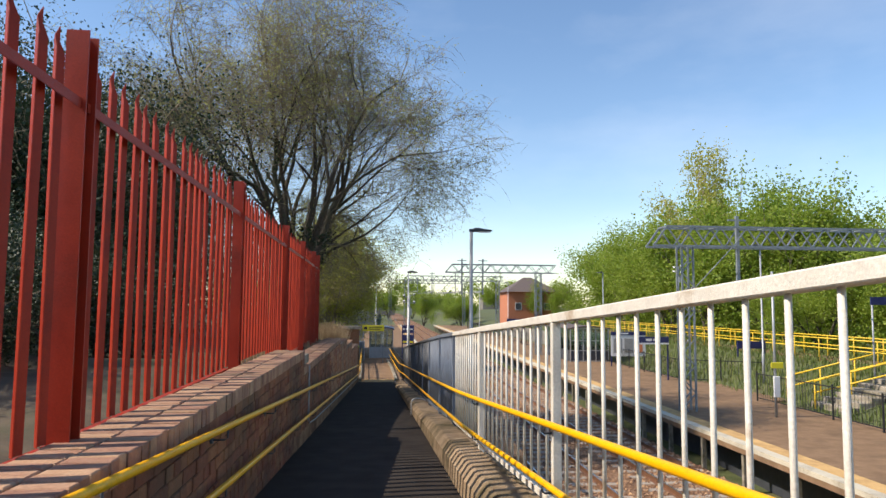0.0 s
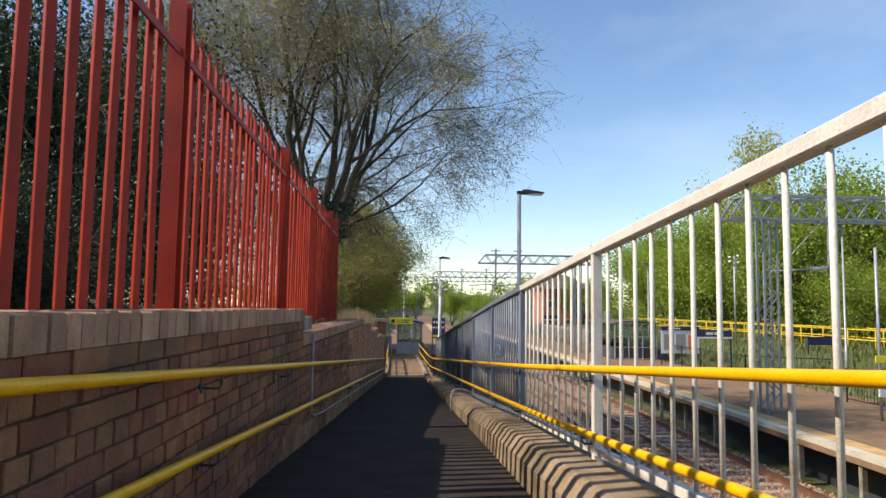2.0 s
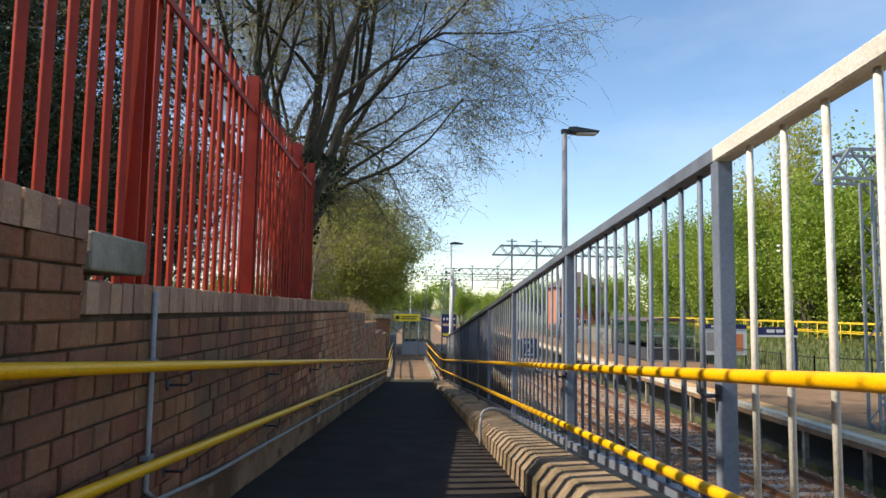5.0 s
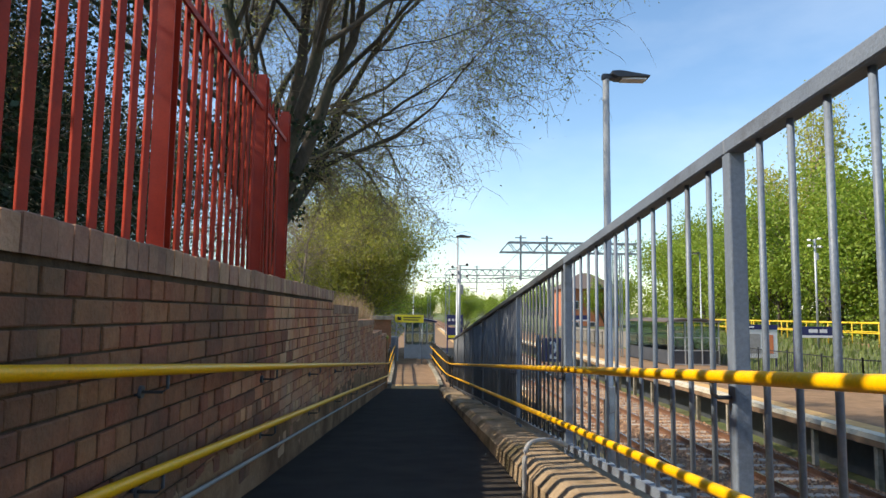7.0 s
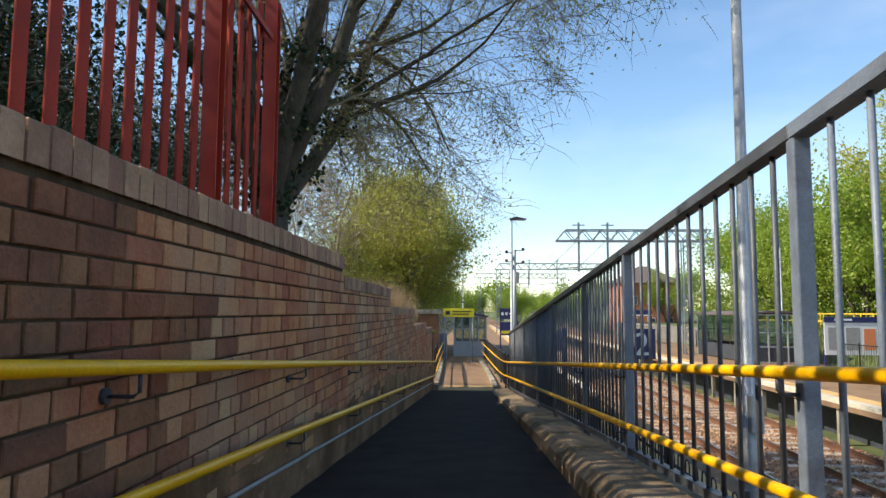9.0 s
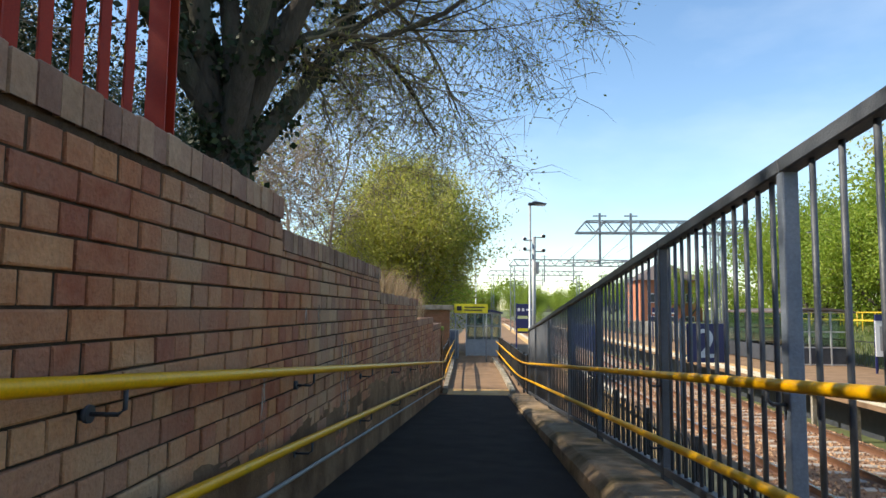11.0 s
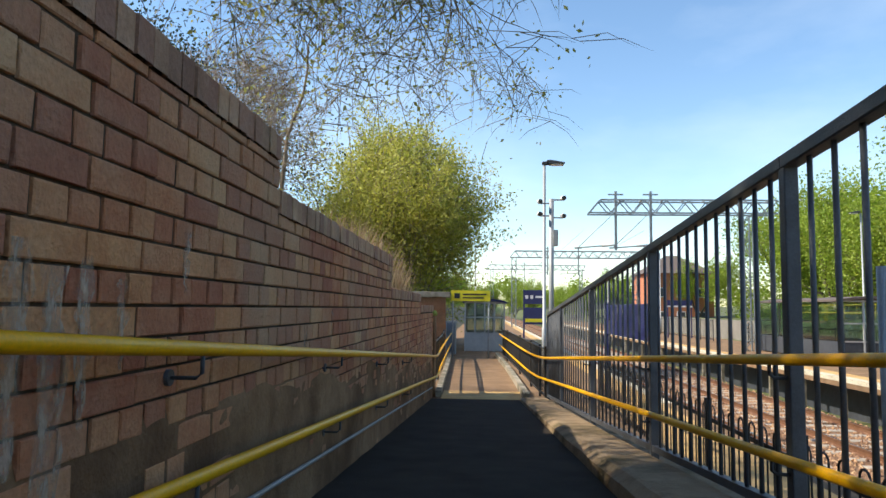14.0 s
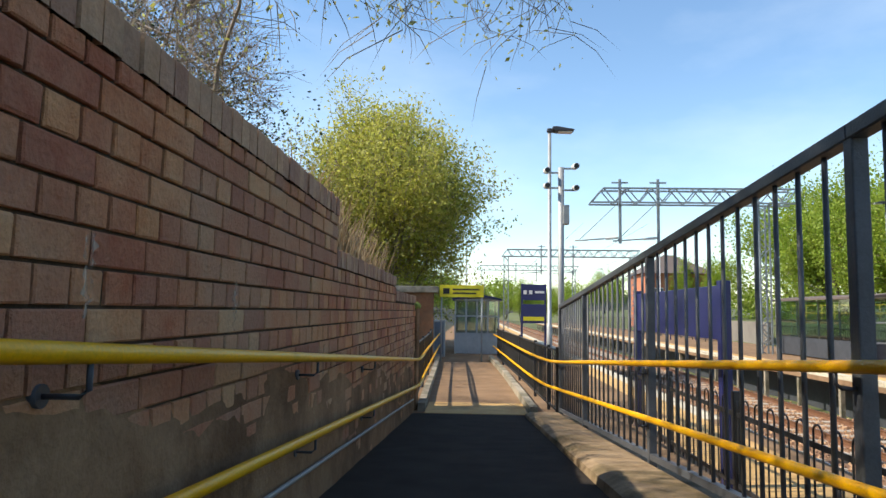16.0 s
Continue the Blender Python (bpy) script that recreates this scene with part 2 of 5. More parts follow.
el.new(eg.outputs["Position"], em.inputs["Vector"])
el.new(em.outputs["Vector"], et.inputs["Vector"])
el.new(et.outputs["Fac"], er.inputs["Value"])
el.new(er.outputs["Result"], ex.inputs["Fac"])
el.new(en.new("ShaderNodeBsdfTransparent").outputs["BSDF"], ex.inputs[1])
el.new(en["Principled BSDF"].outputs["BSDF"], ex.inputs[2])
el.new(ex.outputs["Shader"], en["Material Output"].inputs["Surface"])


# ---- mesh helpers ----
def box(bm, x0, x1, y0, y1, z0, z1, bevel=0.0, m=None):
    r = bmesh.ops.create_cube(bm, size=1)
    vs = r["verts"]
    bmesh.ops.scale(bm, vec=(x1 - x0, y1 - y0, z1 - z0), verts=vs)
    bmesh.ops.translate(bm, vec=((x0 + x1) / 2, (y0 + y1) / 2, (z0 + z1) / 2), verts=vs)
    if m:
        bmesh.ops.transform(bm, matrix=m, verts=vs)
    if bevel:
        es = list({e for v in vs for e in v.link_edges})
        bmesh.ops.bevel(bm, geom=es, offset=bevel, segments=2, affect="EDGES", profile=0.5)
    return bm


def prism(bm, pts, y0, y1, axis="y"):
    """A solid from a closed outline swept along y (outline in x, z) or x (outline in y, z)."""
    put = (lambda a, b, s: (a, s, b)) if axis == "y" else (lambda a, b, s: (s, a, b))
    lo = [bm.verts.new(put(a, b, y0)) for a, b in pts]
    hi = [bm.verts.new(put(a, b, y1)) for a, b in pts]
    k = len(pts)
    bm.faces.new(lo)
    bm.faces.new(hi[::-1])
    for i in range(k):
        bm.faces.new((lo[i], hi[i], hi[(i + 1) % k], lo[(i + 1) % k]))
    bmesh.ops.recalc_face_normals(bm, faces=bm.faces[:])
    return bm


def sweep(bm, pts, r, n=8, flat=None):
    """A round bar along a line of points; r is one radius or one for each point."""
    pts = [Vector(p) for p in pts]
    rs = r if isinstance(r, (list, tuple)) else [r] * len(pts)
    rings = []
    up = Vector((0, 0, 1))
    for i, p in enumerate(pts):
        d = (pts[min(i + 1, len(pts) - 1)] - pts[max(i - 1, 0)]).normalized()
        a = d.cross(up if abs(d.z) < 0.95 else Vector((1, 0, 0))).normalized()
        b = d.cross(a)
        rings.append([bm.verts.new(p + rs[i] * (math.cos(2 * math.pi * k / n) * a + math.sin(2 * math.pi * k / n) * b)) for k in range(n)])
    for q, w in zip(rings, rings[1:]):
        for k in range(n):
            f = bm.faces.new((q[k], q[(k + 1) % n], w[(k + 1) % n], w[k]))
            f.smooth = n > 5
    bm.faces.new(rings[0][::-1])
    bm.faces.new(rings[-1])
    return bm


def bar(bm, p, q, w, h):
    """A square bar of width w and height h from p to q."""
    p, q = Vector(p), Vector(q)
    d = q - p
    m = Matrix.Translation((p + q) / 2) @ d.to_track_quat("Y", "Z").to_matrix().to_4x4()
    vs = bmesh.ops.create_cube(bm, size=1)["verts"]
    bmesh.ops.scale(bm, vec=(w, d.length, h), verts=vs)
    bmesh.ops.transform(bm, matrix=m, verts=vs)
    return bm


def smooth_path(pts, steps=6):
    """Points along a curve through pts."""
    ps = [Vector(p) for p in pts]
    ps = [2 * ps[0] - ps[1]] + ps + [2 * ps[-1] - ps[-2]]
    out = []
    for i in range(1, len(ps) - 2):
        a, b, c, d = ps[i - 1:i + 3]
        for k in range(steps):
            t = k / steps
            out.append(0.5 * (2 * b + (c - a) * t + (2 * a - 5 * b + 4 * c - d) * t * t + (3 * b - a - 3 * c + d) * t ** 3))
    return out + [ps[-2]]


def mesh_of(bm, name, material):
    me = bpy.data.meshes.new(name)
    bm.to_mesh(me)
    bm.free()
    me.materials.append(material)
    return me


def part(name, bm, material, parent=None, label="", at=None):
    """Links a bmesh as one mesh object, under a thing or a part."""
    ob = new(name, mesh_of(bm, name, material))
    if parent:
        ob.parent = parent
    if at is not None:
        ob.matrix_basis = at
    if label:
        ob["label"] = label
    return ob


def thing(name, label, category, group="", kind="", at=(0, 0, 0), turn=0.0):
    ob = new(name)
    ob.matrix_basis = pose(*at, 0, 0, turn)
    return tagged(ob, label, category, group, kind)


def raw(name, verts, faces, material, smooth=False):
    me = bpy.data.meshes.new(name)
    me.from_pydata(verts, [], faces)
    me.materials.append(material)
    if smooth:
        me.polygons.foreach_set("use_smooth", [True] * len(me.polygons))
    me.update()
    return me


B = bmesh.new

# ---- plan ----
SLOPE = -0.0703
Z0 = 1.844            # ramp surface under the path's start
Y_END = 33.6          # foot of the ramp
PLAT = Z0 + SLOPE * Y_END   # platform level, about -0.52
WX = -1.15            # face of the brick wall


def ramp(y):
    return Z0 + SLOPE * min(y, Y_END)


def edge(y):          # where the ramp meets the plinth
    return 0.8 - 0.007 * y


def railx(y):         # line of the guard railing
    return 1.11 + 0.018 * max(0.0, 8 - y)


# wall: from, to, top
STEPS = [(-7.0, 10.5, 2.48), (10.5, 19.6, 2.225), (19.6, 23.2, 2.055), (23.2, 27.4, 1.80), (27.4, 31.0, 1.46), (31.0, 33.9, 1.29)]

# ---- ground and ramp ----
TRACK_Z = PLAT - 0.92
def grid_mesh(name, xs, ys, fz, material):
    vs = [(x, y, fz(x, y)) for y in ys for x in xs]
    k = len(xs)
    fs = [(j * k + i, j * k + i + 1, (j + 1) * k + i + 1, (j + 1) * k + i) for j in range(len(ys) - 1) for i in range(k - 1)]
    return raw(name, vs, fs, material, True)


def spread(a, b, n, p=1.0):
    return [a + (b - a) * (i / n) ** p for i in range(n + 1)]


def ground_z(x, y):
    n = noise.noise((x * 0.25, y * 0.25, 0)) * 0.12
    z = TRACK_Z - 0.35
    if x > 14.5:
        z += 1.1 * min(1, x - 14.5)
        z += min(1.0, max(0, (x - 16) / 4)) * 1.3 + max(0, min(x - 24, 40)) * 0.05
    return z + n
gx = [-1500, -600, -250, -120, -60, -30, -15] + spread(-8, 60, 60) + [80, 120, 250, 600, 1500]
gy = [-1500, -500, -150, -60] + spread(-30, 120, 75) + [160, 250, 500, 900, 1500, 3000]
tagged(new("ground", grid_mesh("ground", gx, gy, ground_z, M_GRASSGROUND)), "rough grassy ground beside the railway", "ground", kind="structure")


def bank_z(x, y):
    d = min(1.0, max(0.0, (-1.6 - x) / 0.5))
    if y > 33.6:
        return PLAT - 0.12 + min(2.2, max(0, -2.0 - x) * 0.7) * min(1, (y - 33.6) / 0.5) + noise.noise((x * 0.5, y * 0.5, 3)) * 0.1
    base = [top for a, b, top in STEPS if y < b + 0.2 or b > 33][0]
    return base - 0.22 + d * 0.16 + (max(0, min(-x - 3, 12))) * 0.05 + noise.noise((x * 0.5, y * 0.5, 3)) * 0.12
tagged(new("bank", grid_mesh("bank", [-1500, -300, -80, -40, -20] + spread(-14, -1.52, 24), [-1500, -200, -50] + spread(-20, 33.4, 40) + [33.7] + spread(34.3, 44, 12) + [60, 90, 200, 600, 2500], bank_z, M_EARTH)), "leafy earth bank behind the retaining wall", "bank", kind="structure")

bm = B()
ys = spread(-7, Y_END, 60)
vs = []
for y in ys:
    vs.append([bm.verts.new((WX + (edge(y) - WX) * i / 6, y, ramp(y) + 0.006 * noise.noise((i * 0.9, y * 0.7, 1)))) for i in range(7)])
for a, b in zip(vs, vs[1:]):
    for i in range(6):
        bm.faces.new((a[i], a[i + 1], b[i + 1], b[i])).smooth = True
part("ramp", bm, M_ASPHALT)
tagged(bpy.data.objects["ramp"], "dark asphalt pedestrian ramp sloping down to the platform", "ramp", kind="structure")

# upstand: chamfered concrete kerb beside the ramp, lower towards the foot
def kerb(y):
    return float(np.interp(y, (10.5, 14, 22, 27, 33), (0.29, 0.21, 0.17, 0.10, 0.07)))


bm = B()
ys = spread(-7, Y_END - 0.2, 160)
rings = []
for y in ys:
    e, z, rx, h = edge(y), ramp(y), railx(y), kerb(y)
    k = h / 0.29
    w = 0.014 * noise.noise((0, y * 1.3, 5)) + 0.008 * noise.noise((0, y * 5.1, 7))
    u = 0.007 * noise.noise((3, y * 3.7, 2))
    prof = [(e, z - 0.4), (e + 0.004, z), (e + 0.012 + w, z + 0.17 * k + u), (e + 0.08 + w, z + 0.265 * k + u), (e + 0.11 + w, z + 0.28 * k + u), (rx - 0.05, z + h), (rx - 0.045, z + h - 0.05), (rx + 0.2, z + h - 0.06), (rx + 0.21, z + h - 0.09), (rx + 0.21, TRACK_Z - 0.4)]
    rings.append([bm.verts.new((px, y, pz)) for px, pz in prof])
for a, b in zip(rings, rings[1:]):
    for i in range(len(a) - 1):
        bm.faces.new((a[i], a[i + 1], b[i + 1], b[i]))
bm.faces.new(rings[0])
bm.faces.new(rings[-1][::-1])
tagged(part("plinth", bm, M_PLINTH), "weathered chamfered concrete kerb along the ramp edge", "kerb", kind="structure")

# platform this side, with its edge and tracks
NE, FE = 3.6, 9.7       # platform edges
def platform(name, x0, x1, y0, y1, label, edge_x, sgn):
    p = thing(name, label, "platform", kind="structure")
    bm = B(); box(bm, x0, x1, y0, y1, PLAT - 0.25, PLAT); part("surface", bm, M_PAVE, p)
    bm = B(); box(bm, min(edge_x, edge_x + sgn * 0.32), max(edge_x, edge_x + sgn * 0.32), y0, y1, PLAT - 0.12, PLAT + 0.006, 0.008); part("coping", bm, M_EDGE, p, "worn cream painted coping")
    bm = B(); box(bm, min(edge_x + sgn * 0.33, edge_x + sgn * 0.8), max(edge_x + sgn * 0.33, edge_x + sgn * 0.8), y0, y1, PLAT - 0.05, PLAT + 0.008); part("tactile_strip", bm, M_TACT, p, "buff yellow tactile paving")
    # added dark sheet in place of the shaded open space between the trestles
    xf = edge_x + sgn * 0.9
    bm = B(); box(bm, min(xf, xf + sgn * 0.2), max(xf, xf + sgn * 0.2), y0, y1, TRACK_Z - 0.4, PLAT - 0.12); part("face", bm, M_DARK, p, "dark sheet for the shade under the open platform")
    bm = B()
    for i in range(int((y1 - y0) / 2.4)):
        y = y0 + 1 + 2.4 * i
        box(bm, edge_x + sgn * 0.12 - 0.06, edge_x + sgn * 0.12 + 0.06, y - 0.06, y + 0.06, TRACK_Z - 0.3, PLAT - 0.12)
    part("trestles", bm, M_CONC, p)["kind"] = "stuff"
    return p
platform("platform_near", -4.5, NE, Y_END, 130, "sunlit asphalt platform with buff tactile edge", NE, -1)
bm = B(); box(bm, 1.25, NE, 17, Y_END, PLAT - 0.25, PLAT); tagged(part("platform_end", bm, M_PAVE), "end of the platform beside the ramp plinth", "platform", kind="structure")
bm = B(); box(bm, 2.2, NE - 0.33, 22, Y_END - 0.01, PLAT - 0.05, PLAT + 0.008); tagged(part("tactile_strip", bm, M_TACT), "buff yellow tactile paving at the platform end", "paving", kind="structure")
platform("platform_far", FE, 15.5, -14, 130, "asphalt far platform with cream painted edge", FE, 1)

# tracks
bm = B()
prism(bm, [(NE - 0.3, TRACK_Z - 0.5), (NE + 0.1, TRACK_Z - 0.17), (FE - 0.1, TRACK_Z - 0.17), (FE + 0.3, TRACK_Z - 0.5)], -30, 420)
tagged(part("ballast_bed", bm, M_BALLAST), "rust-brown stone ballast under the tracks", "ballast", kind="structure")
rng = np.random.default_rng(4)
def stones(name, n, x0, x1, y0, y1, z):
    base = np.array([(1, 0, 0), (-1, 0, 0), (0, 1, 0), (0, -1, 0), (0, 0, 1), (0, 0, -1)], float)
    tri = [(0, 2, 4), (2, 1, 4), (1, 3, 4), (3, 0, 4), (2, 0, 5), (1, 2, 5), (3, 1, 5), (0, 3, 5)]
    vs, fs = [], []
    for i in range(n):
        c = np.array([rng.uniform(x0, x1), y0 + (y1 - y0) * rng.random() ** 1.3, z + rng.uniform(-0.01, 0.015)])
        s = rng.uniform(0.025, 0.055, 3)
        a = rng.uniform(0, 6.28)
        r = np.array([[math.cos(a), -math.sin(a), 0], [math.sin(a), math.cos(a), 0], [0, 0, 1]])
        vs += [tuple(c + r @ ((b + rng.uniform(-0.25, 0.25, 3)) * s)) for b in base]
        fs += [tuple(6 * i + k for k in t) for t in tri]
    return raw(name, vs, fs, M_STONE)
tagged(new("ballast_stones", stones("ballast_stones", 22000, NE + 0.1, FE - 0.1, 6, 60, TRACK_Z - 0.165)), "loose rust-brown ballast stones", "stones", kind="stuff")

RAIL_PROF = [(-0.07, -0.16), (0.07, -0.16), (0.07, -0.148), (0.012, -0.125), (0.012, -0.045), (0.036, -0.03), (0.036, 0), (-0.036, 0), (-0.036, -0.03), (-0.012, -0.045), (-0.012, -0.125), (-0.07, -0.148)]
bm = B(); box(bm, -1.25, 1.25, -0.125, 0.125, -0.2, 0.0, 0.02); sleeper_mesh = mesh_of(bm, "sleeper", M_SLEEPER)
def track(xc):
    t = thing("railway_track", "pair of rusty rails on pale sleepers in brown ballast", "track", "tracks", at=(xc, 0, 0))
    for s in (-1, 1):
        bm = B(); prism(bm, [(s * 0.7525 + a, TRACK_Z + b) for a, b in RAIL_PROF], -30, 400)
        part("rail", bm, M_RAIL, t)
        bm = B(); box(bm, s * 0.7525 - 0.022, s * 0.7525 + 0.022, -30, 400, TRACK_Z, TRACK_Z + 0.002); part("rail_head", bm, M_RAILTOP, t, "shiny worn rail head")
    for i in range(140):
        o = new("sleeper", sleeper_mesh); o.parent = t
        o.matrix_basis = pose(rng.uniform(-0.02, 0.02), -8 + 0.68 * i, TRACK_Z - 0.15, 0, 0, rng.uniform(-0.6, 0.6))
for xc in (NE + 1.5, FE - 1.5):
    track(xc)

# ---- retaining wall core ----
wall = thing("wall_left", "weathered red brick retaining wall with stepped brick-on-edge coping", "wall", kind="structure")
for a, b, top in STEPS:
    bm = B(); box(bm, WX - 0.42, WX - 0.012, a, b, min(ramp(a), ramp(b)) - 0.5, top - 0.02)
    part("wall_core", bm, M_MORTAR, wall)

# cement rendered skirt: a thin uneven coat through which the brickwork shows
bm = B()
cols = []
for y in spread(9.5, 33.85, 360):
    h = float(np.interp(y, (10, 16, 20, 24, 33), (0.18, 0.36, 0.5, 0.74, 0.72))) + 0.14 * noise.noise((0, y * 0.9, 9)) + 0.04 * noise.noise((0, y * 4.1, 4))
    col = []
    for i in range(13):
        f = i / 12
        z = ramp(y) - 0.05 + (h + 0.05) * f
        off = 0.0085 * (1 - f) ** 0.7 + 0.009 * noise.noise((1, y * 2.2, z * 3.0)) + 0.004 * noise.noise((1, y * 9, z * 9))
        col.append(bm.verts.new((WX + (off if i < 12 else -0.012), y, z)))
    cols.append(col)
for p, q in zip(cols, cols[1:]):
    for i in range(12):
        bm.faces.new((p[i], q[i], q[i + 1], p[i + 1])).smooth = True
part("render_skirt", bm, M_RENDER, wall, "patchy stained cement render")

# ---- red palisade fence ----
def fencex(y):
    return -1.5 - 0.0165 * y
FTOP, FPOSTS, FEND = 4.52, [-0.6, 3.6, 7.9, 12.2, 15.2, 18.1], 19.5
fence = thing("palisade_fence", "red painted steel palisade fence on the brick wall", "fence")
def fbase(y):
    return 2.48 if y < 10.5 else 2.26
def pale(h):
    bm = B()
    prof = [(-0.043, 0.0), (-0.017, 0.024), (0.0, 0.008), (0.017, 0.024), (0.043, 0.0)]
    heights = [h - 0.13, h - 0.05, h, h - 0.05, h - 0.13]
    th = 0.004
    f = [[bm.verts.new((x, y, 0)) for y, x in prof], [bm.verts.new((x, y, hh)) for (y, x), hh in zip(prof, heights)]]
    g = [[bm.verts.new((x - th, y, 0)) for y, x in prof], [bm.verts.new((x - th, y, hh)) for (y, x), hh in zip(prof, heights)]]
    for i in range(4):
        bm.faces.new((f[0][i], f[0][i + 1], f[1][i + 1], f[1][i]))
        bm.faces.new((g[0][i + 1], g[0][i], g[1][i], g[1][i + 1]))
        bm.faces.new((f[1][i], f[1][i + 1], g[1][i + 1], g[1][i]))
    for i in (0, 4):
        bm.faces.new((f[0][i], f[1][i], g[1][i], g[0][i]))
    bmesh.ops.recalc_face_normals(bm, faces=bm.faces[:])
    return bm
PALE_HI = mesh_of(pale(FTOP - 2.48 - 0.002), "pale", M_RED)
PALE_LO = mesh_of(pale(FTOP - 2.26 - 0.002), "pale", M_RED)
frng = random.Random(3)
y = -3.0
while y < FEND - 0.1:
    if min(abs(y - p) for p in FPOSTS) > 0.1:
        o = new("pale", PALE_HI if y < 10.5 else PALE_LO)
        o.parent = fence
        o.matrix_basis = pose(fencex(y) - 0.03, y, fbase(y) + 0.002, frng.uniform(-0.5, 0.5), frng.uniform(-0.4, 0.4), 181)
    y += 0.222
def ipost(h, bm, k=1.0):
    o = [(-0.055, -0.05), (-0.045, -0.05), (-0.045, -0.004), (0.045, -0.004), (0.045, -0.05), (0.055, -0.05), (0.055, 0.05), (0.045, 0.05), (0.045, 0.004), (-0.045, 0.004), (-0.045, 0.05), (-0.055, 0.05)]
    lo, hi = [bm.verts.new((a * k, b * k, 0)) for a, b in o], [bm.verts.new((a * k, b * k, h)) for a, b in o]
    bm.faces.new(lo[::-1]), bm.faces.new(hi)
    for i in range(12):
        bm.faces.new((lo[i], lo[(i + 1) % 12], hi[(i + 1) % 12], hi[i]))
    return bm
for p in FPOSTS + [FEND]:
    part("post", ipost(FTOP + 0.02 - fbase(p) + 0.35, B(), 1.12), M_RED, fence, at=pose(fencex(p), p, fbase(p) - 0.35, 0, 0, 90))
for top in (True, False):
    for a, b in zip([-3.0] + FPOSTS, FPOSTS + [FEND]):
        z = FTOP - 0.36 if top else fbase(b) - 0.06
        if not top:
            bm = B(); bar(bm, (min(fencex(a), -1.53) - 0.09, a + 0.02, z), (min(fencex(b), -1.53) - 0.09, b - 0.02, z), 0.05, 0.05)
            part("rail", bm, M_RED, fence)
            continue
        bm = B(); bar(bm, (fencex(a) + 0.03, a + 0.02, z), (fencex(b) + 0.03, b - 0.02, z), 0.006, 0.05); bar(bm, (fencex(a), a + 0.02, z + 0.025), (fencex(b), b - 0.02, z + 0.025), 0.05, 0.006)
        part("rail", bm, M_RED, fence)

# ---- guard railing ----
def rtop(y):
    return 1.5 + 0.15 * min(1.0, max(0.0, y / 13))
railing = thing("guard_railing", "painted steel guard railing, cream, its tree-shaded stretch coloured grey-blue, then dark grey", "railing")
RPOSTS = [-1.4, 1.5, 4.6, 7.72, 10.55, 13.1, 15.95, 18.6, 20.45, 22.95, 25.3, 28.15, 31.2, 33.4]
for i, (a, b) in enumerate(zip(RPOSTS, RPOSTS[1:])):
    # grey-blue stretch: tree shade on the railing, painted into its colour
    m = M_CREAM if b < 11 else (M_GREYBLUE if b < 17 else M_DARKRAIL)
    bm = B(); bar(bm, (railx(a), a, ramp(a) + rtop(a)), (railx(b), b, ramp(b) + rtop(b)), 0.07, 0.06)
    bmesh.ops.bevel(bm, geom=bm.edges[:], offset=0.006, segments=1, affect="EDGES")
    part("top_rail", bm, m, railing)
    bm = B(); bar(bm, (railx(a), a, ramp(a) + kerb(a) + 0.04), (railx(b), b, ramp(b) + kerb(b) + 0.04), 0.05, 0.045); part("bottom_rail", bm, m, railing)
    n = 13
    for k in range(1, n):
        y = a + (b - a) * k / n
        bm = B(); sweep(bm, [(railx(y), y, ramp(y) + kerb(y) + 0.05), (railx(y), y, ramp(y) + rtop(y) - 0.02)], 0.0112, 6)
        part("bar", bm, m, railing)
for p in RPOSTS:
    bm = B(); box(bm, railx(p) - 0.03, railx(p) + 0.03, p - 0.03, p + 0.03, ramp(p) + kerb(p) - 0.12, ramp(p) + rtop(p) + 0.005, 0.006)
    part("post", bm, M_CREAM if p < 9 else (M_GREYBLUE if p < 20 else M_DARKRAIL), railing)
# ---- yellow handrails ----
def handrail(side):
    label = "yellow tubular double handrail " + ("bracketed to the brick wall" if side < 0 else "bracketed to the guard railing")
    hr = thing("handrail", label, "handrail", "handrails")
    off = (lambda y: WX + 0.11) if side < 0 else (lambda y: railx(y) - 0.1)
    for h in (0.82, 0.43):
        if side < 0:
            pts = [(off(y), y, ramp(y) + h) for y in (-7, 0, 10, 20, 30, 33)] + [(-1.04, 34.0, PLAT + h + 0.01), (-1.12, 37, PLAT + h), (-1.3, 46, PLAT + h)]
        else:
            pts = [(off(y), y, ramp(y) + h + 0.008 * max(0.0, 10 - y)) for y in (-7, -2, 2, 5, 8, 11, 20, 30, 33)] + [(0.9, 34.2, PLAT + h + 0.01), (0.78, 37, PLAT + h), (0.5, 46, PLAT + h)]
        bm = B(); sweep(bm, smooth_path(pts, 8), 0.0225, 12); part("tube", bm, M_YELLOW, hr)
    for y in ([0.6 + 2.15 * i for i in range(14)] if side < 0 else RPOSTS[:-1]):
        for h in (0.82, 0.43):
            z = ramp(y) + h + (0.008 * max(0.0, 10 - y) if side > 0 else 0)
            bm = B()
            if side < 0:
                sweep(bm, [(off(y), y, z - 0.015), (off(y), y, z - 0.075), (off(y) - 0.02, y, z - 0.09), (WX, y, z - 0.09)], 0.007, 6)
                sweep(bm, [(WX - 0.01, y, z - 0.09), (WX + 0.012, y, z - 0.09)], 0.026, 12)
            else:
                sweep(bm, [(off(y), y, z - 0.015), (off(y), y, z - 0.06), (off(y) + 0.02, y, z - 0.075), (railx(y), y, z - 0.075)], 0.008, 6)
            part("bracket", bm, M_DARK, hr)
    return hr
handrail(-1)
handrail(1)
